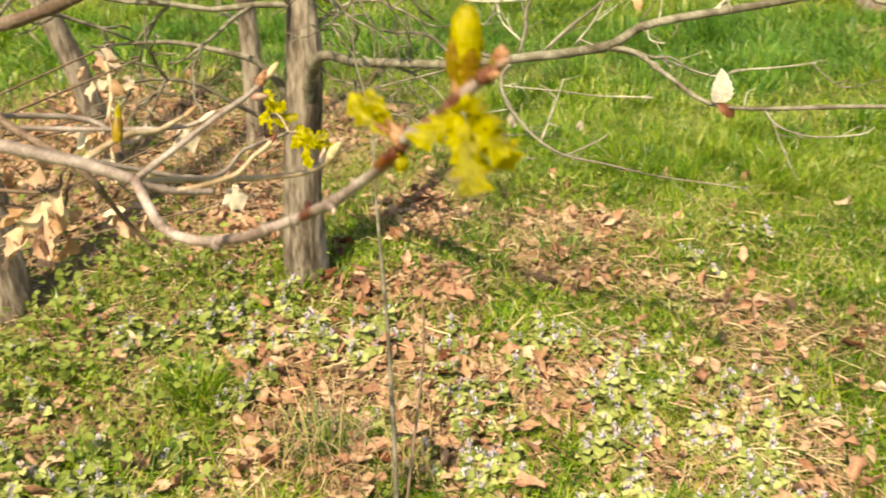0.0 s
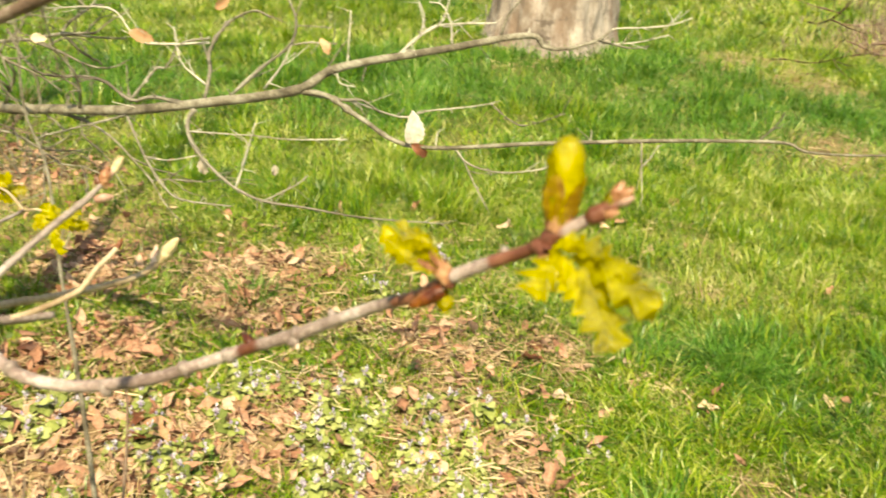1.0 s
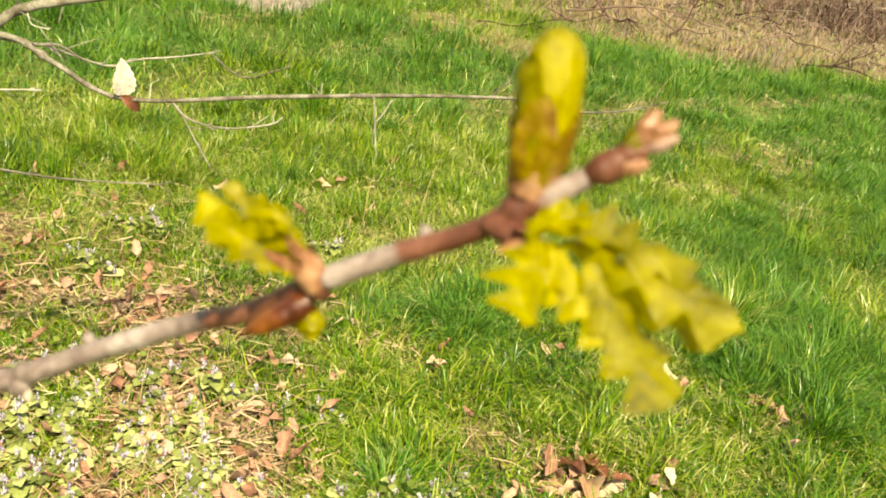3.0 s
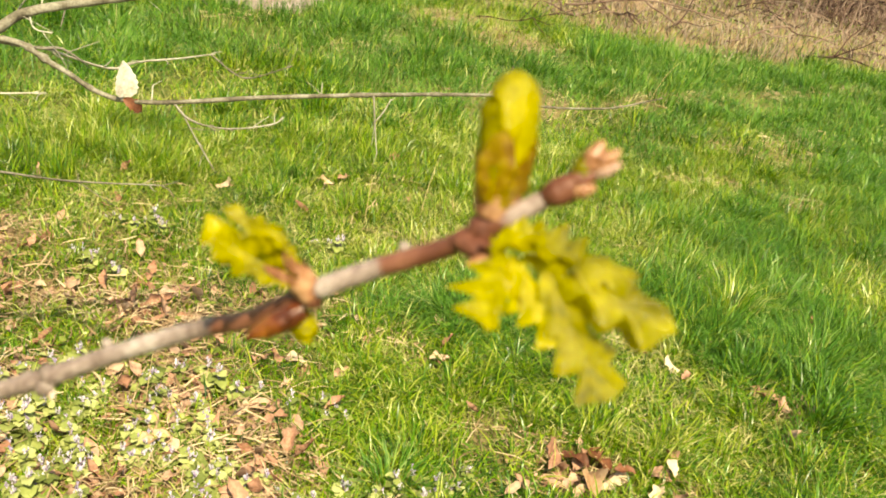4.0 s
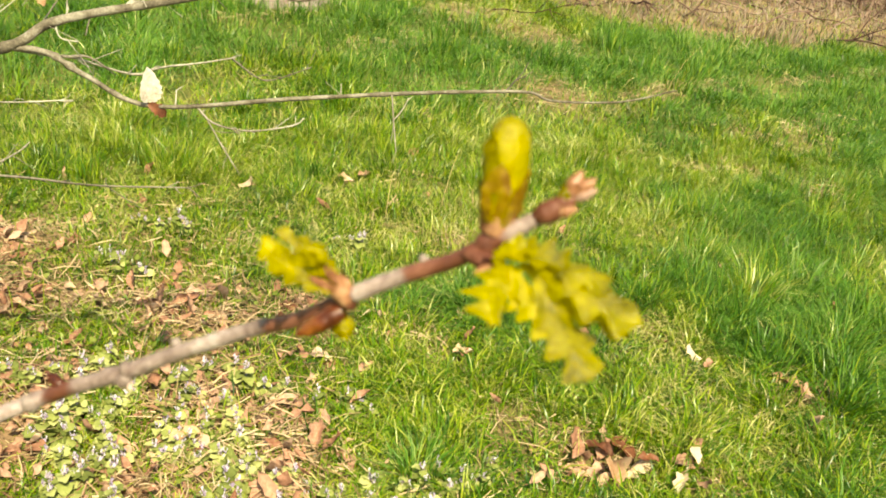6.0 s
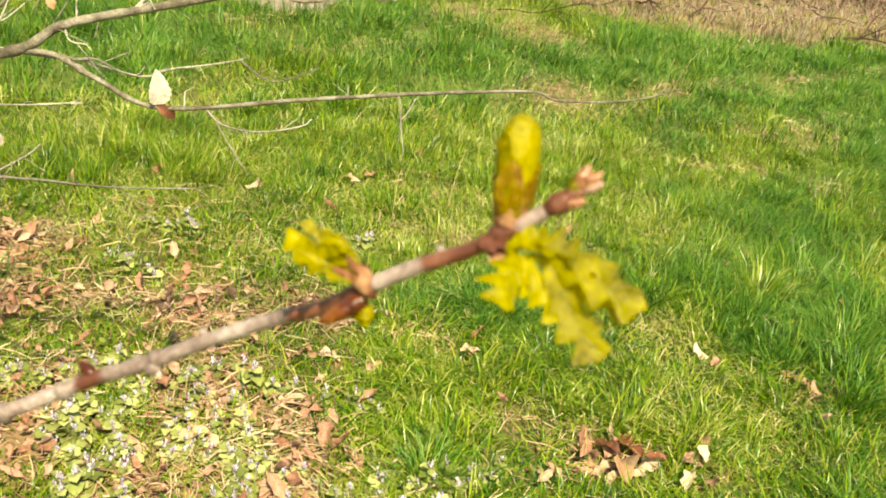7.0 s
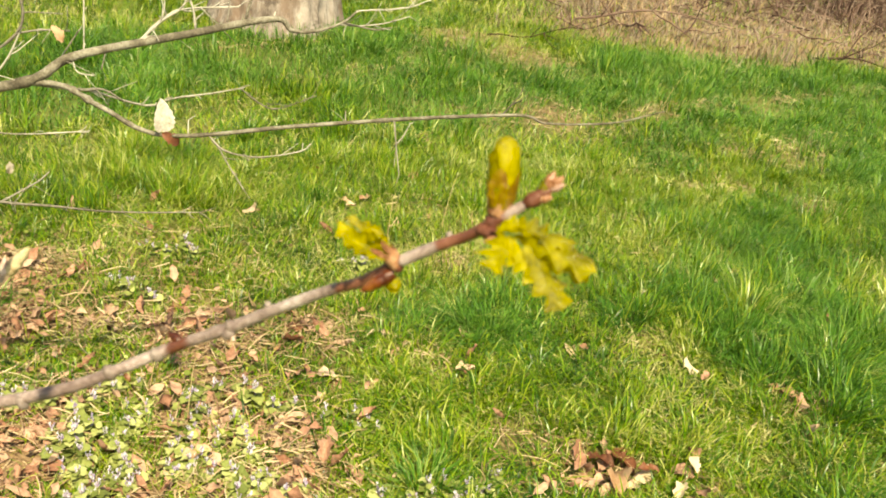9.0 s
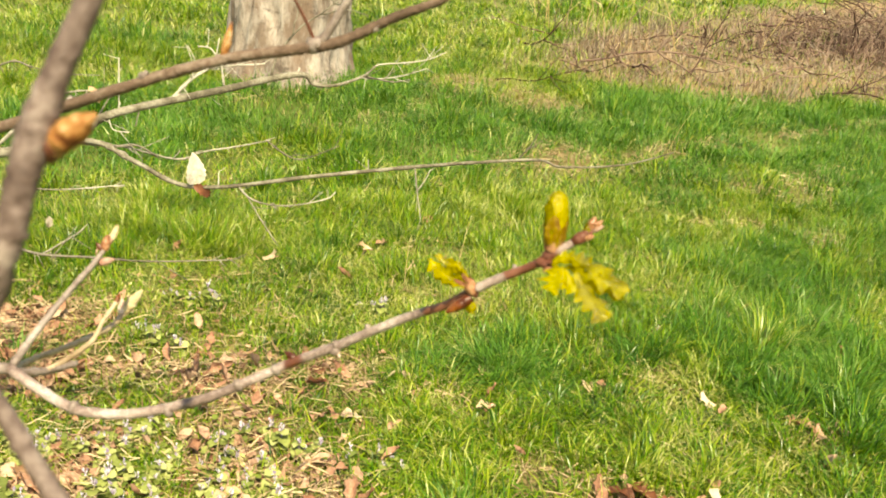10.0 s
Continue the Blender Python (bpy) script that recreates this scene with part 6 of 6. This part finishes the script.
    for k, (c, n, size, spread, mtl, root) in enumerate(clusters):
        c, root = np.array(c), np.array(root)
        tw = part("twig", tube([tuple(root), tuple((c + root) / 2 + [0.0, 0.03, 0.0]), tuple(c + [-0.01, 0, 0.02]), tuple(c + [0.005, 0.01, 0.032])], 0.0018, 0.0009, 7, 6, 0.04, 0.1, 20 + k), M_OLD, ob)
        for j in range(n):
            o = c + rng.normal(0, spread * 0.45, 3) * [1, 1, 1.3]
            w = rng.normal(0, 0.5, 3) + [0, 0, -1.0]
            part("withered_leaf", laid(leaf(size * rng.uniform(0.5, 0.9), size * 0.42, 3, 0.22, rng.choice([-0.9, 0.8, 1.2]), rng.uniform(-1.4, 1.4), 0.14, 12, 1.0, 100 + k * 20 + j), o + [0, 0, 0.012], w, rng.normal(0, 0.7, 3) + [0.3, -0.9, 0.4]), mtl if j % 4 else M_LITTER, tw, "crumpled tan leaf")
    dead = part("twig", tube([(-0.462, 0.852, 1.160), (-0.447, 0.835, 1.128), (-0.442, 0.818, 1.105), (-0.418, 0.785, 1.080), (-0.392, 0.752, 1.062)], 0.0028, 0.0016, 8, 6, 0.06, 0.2, 46), M_OCHRE, ob, "dead straw-coloured twig")
    for j, c in enumerate(((-0.452, 0.842, 1.140), (-0.444, 0.826, 1.116), (-0.430, 0.802, 1.092), (-0.410, 0.775, 1.078))):
        part("withered_leaf", laid(leaf(0.024 + 0.004 * (j % 2), 0.013, 2, 0.18, 0.9, 0.8 - 0.5 * j, 0.12, 12, 1.0, 150 + j), c, (0.7 - 0.5 * j, -0.2, -0.6), (0.3, -0.9, 0.4)), M_PALE if j % 2 else M_PEACH, dead, "crumpled tan leaf")
    for k, c in enumerate(((-0.394, 0.967, 0.954), (-0.421, 0.918, 1.047))):
        tw = part("twig", tube([(-0.775, 0.13, 0.9), (-0.7, 0.6, 0.93), tuple(np.add(c, [-0.04, -0.02, -0.012])), tuple(np.add(c, [0.0, 0.0, 0.012]))], 0.002, 0.0009, 7, 6, 0.04, 0.1, 34 + k), M_OLD, ob)
        for j in range(3):
            part("withered_leaf", laid(leaf(0.034, 0.024, 2, 0.12, -0.7, 0.5 - 0.4 * j, 0.08, 12, 1.0, 130 + j), np.add(c, [0.002 * j, 0.004 * j, 0.015]), (0.35 - 0.5 * j, -0.2, -0.9), (0.2, -0.9, 0.45)), M_PALE, tw, "bleached papery leaf")
    part("twig", tube([(-0.3, 0.31, 1.30), (-0.19, 0.375, 1.298), (-0.128, 0.364, 1.285), (-0.078, 0.348, 1.276), (-0.08, 0.372, 1.242), (-0.07, 0.38, 1.222)], 0.0026, 0.001, 8, 6, 0.05, 0.2, 41), M_OLD, ob, "dark crooked twig")
    part("twig", tube([(-0.25, 0.33, 1.285), (-0.19, 0.47, 1.25), (-0.148, 0.47, 1.238), (-0.135, 0.475, 1.25)], 0.002, 0.0012, 8, 6, 0.05, 0.2, 42), M_TWIG, ob)
    # higher branch
    hb = part("branch", tube([(-0.77, 0.13, 1.22), (-0.45, 0.32, 1.27), (-0.2, 0.4, 1.315), (-0.085, 0.387, 1.352), (-0.03, 0.362, 1.376), (0.022, 0.334, 1.402), (0.054, 0.32, 1.4155), (0.08, 0.308, 1.423), (0.094, 0.304, 1.427), (0.112, 0.297, 1.438), (0.126, 0.289, 1.446), (0.15, 0.28, 1.462)],
                             [0.007, 0.005, 0.0036, 0.0026, 0.0023, 0.0021, 0.0021, 0.0021, 0.002, 0.0018, 0.0016, 0.001], None, 14, 14, 0.06, 0.16, 13), M_OLD, ob, "dark brown branch")
    part("bud", bud((0.0537, 0.3205, 1.4165), (0.0566, 0.3205, 1.4295), 0.0017, 15, 10, 0.25, 4), M_TAN, hb, "amber bud")
    for p, q, r in (((0.0825, 0.3075, 1.423), (0.0885, 0.3055, 1.428), 0.0034), ((0.0515, 0.322, 1.4145), (0.0555, 0.319, 1.417), 0.0024), ((0.024, 0.333, 1.404), (0.027, 0.331, 1.408), 0.002), ((-0.002, 0.348, 1.39), (-0.001, 0.347, 1.394), 0.0018), ((0.104, 0.3, 1.432), (0.109, 0.298, 1.437), 0.0018)):
        part("bud", bud(p, q, r * 0.85, 16, 8, 0.4, 2), M_TWIG, hb)
    part("spur", tube([(0.0855, 0.3065, 1.425), (0.081, 0.307, 1.434), (0.075, 0.307, 1.444)], 0.0007, 0.0004, 8, 6, 0.06, 0.2), M_RED, hb)
    part("spur", tube([(0.0865, 0.306, 1.425), (0.0915, 0.305, 1.434), (0.098, 0.304, 1.446)], 0.0018, 0.0012, 9, 6, 0.06, 0.2), M_TWIG, hb)
    # nearest stick, beside the path
    ns = part("branch", tube([(-0.7, 0.13, 0.98), (-0.42, 0.12, 1.16), (-0.2, 0.1, 1.29), (-0.08, 0.1, 1.34), (-0.012, 0.117, 1.404), (-0.002, 0.117, 1.421), (0.001, 0.119, 1.432), (0.004, 0.122, 1.442), (0.008, 0.125, 1.452), (0.0135, 0.127, 1.465), (0.02, 0.13, 1.49), (0.03, 0.135, 1.53)],
                             [0.007, 0.006, 0.005, 0.0038, 0.0022, 0.0024, 0.0026, 0.0029, 0.0024, 0.0022, 0.002, 0.0016], None, 18, 14, 0.045, 0.12, 14), M_SHOOT, ob, "thick grey-brown shoot")
    part("bud", bud((0.0055, 0.1222, 1.4382), (0.0134, 0.1175, 1.4456), 0.0025, 17, 14, 0.3, 5), M_TAN, ns, "fat orange bud")
    part("bud_base", bud((0.0035, 0.1232, 1.4365), (0.0095, 0.1198, 1.442), 0.0026, 18, 12, 0.5, 3), M_RED, ns, "maroon scales round the bud's foot")
    part("branch", tube([(-0.1, 0.1, 1.33), (-0.045, 0.118, 1.372), (-0.012, 0.122, 1.394), (-0.005, 0.121, 1.391), (0.0, 0.117, 1.383), (0.006, 0.111, 1.373), (0.013, 0.1, 1.355), (0.016, 0.08, 1.33)], [0.0034, 0.0024, 0.002, 0.0018, 0.0018, 0.002, 0.0016, 0.001], None, 14, 10, 0.04, 0.12, 15), M_SHOOT, ob, "grey-brown shoot bending down")


build_near_oak()
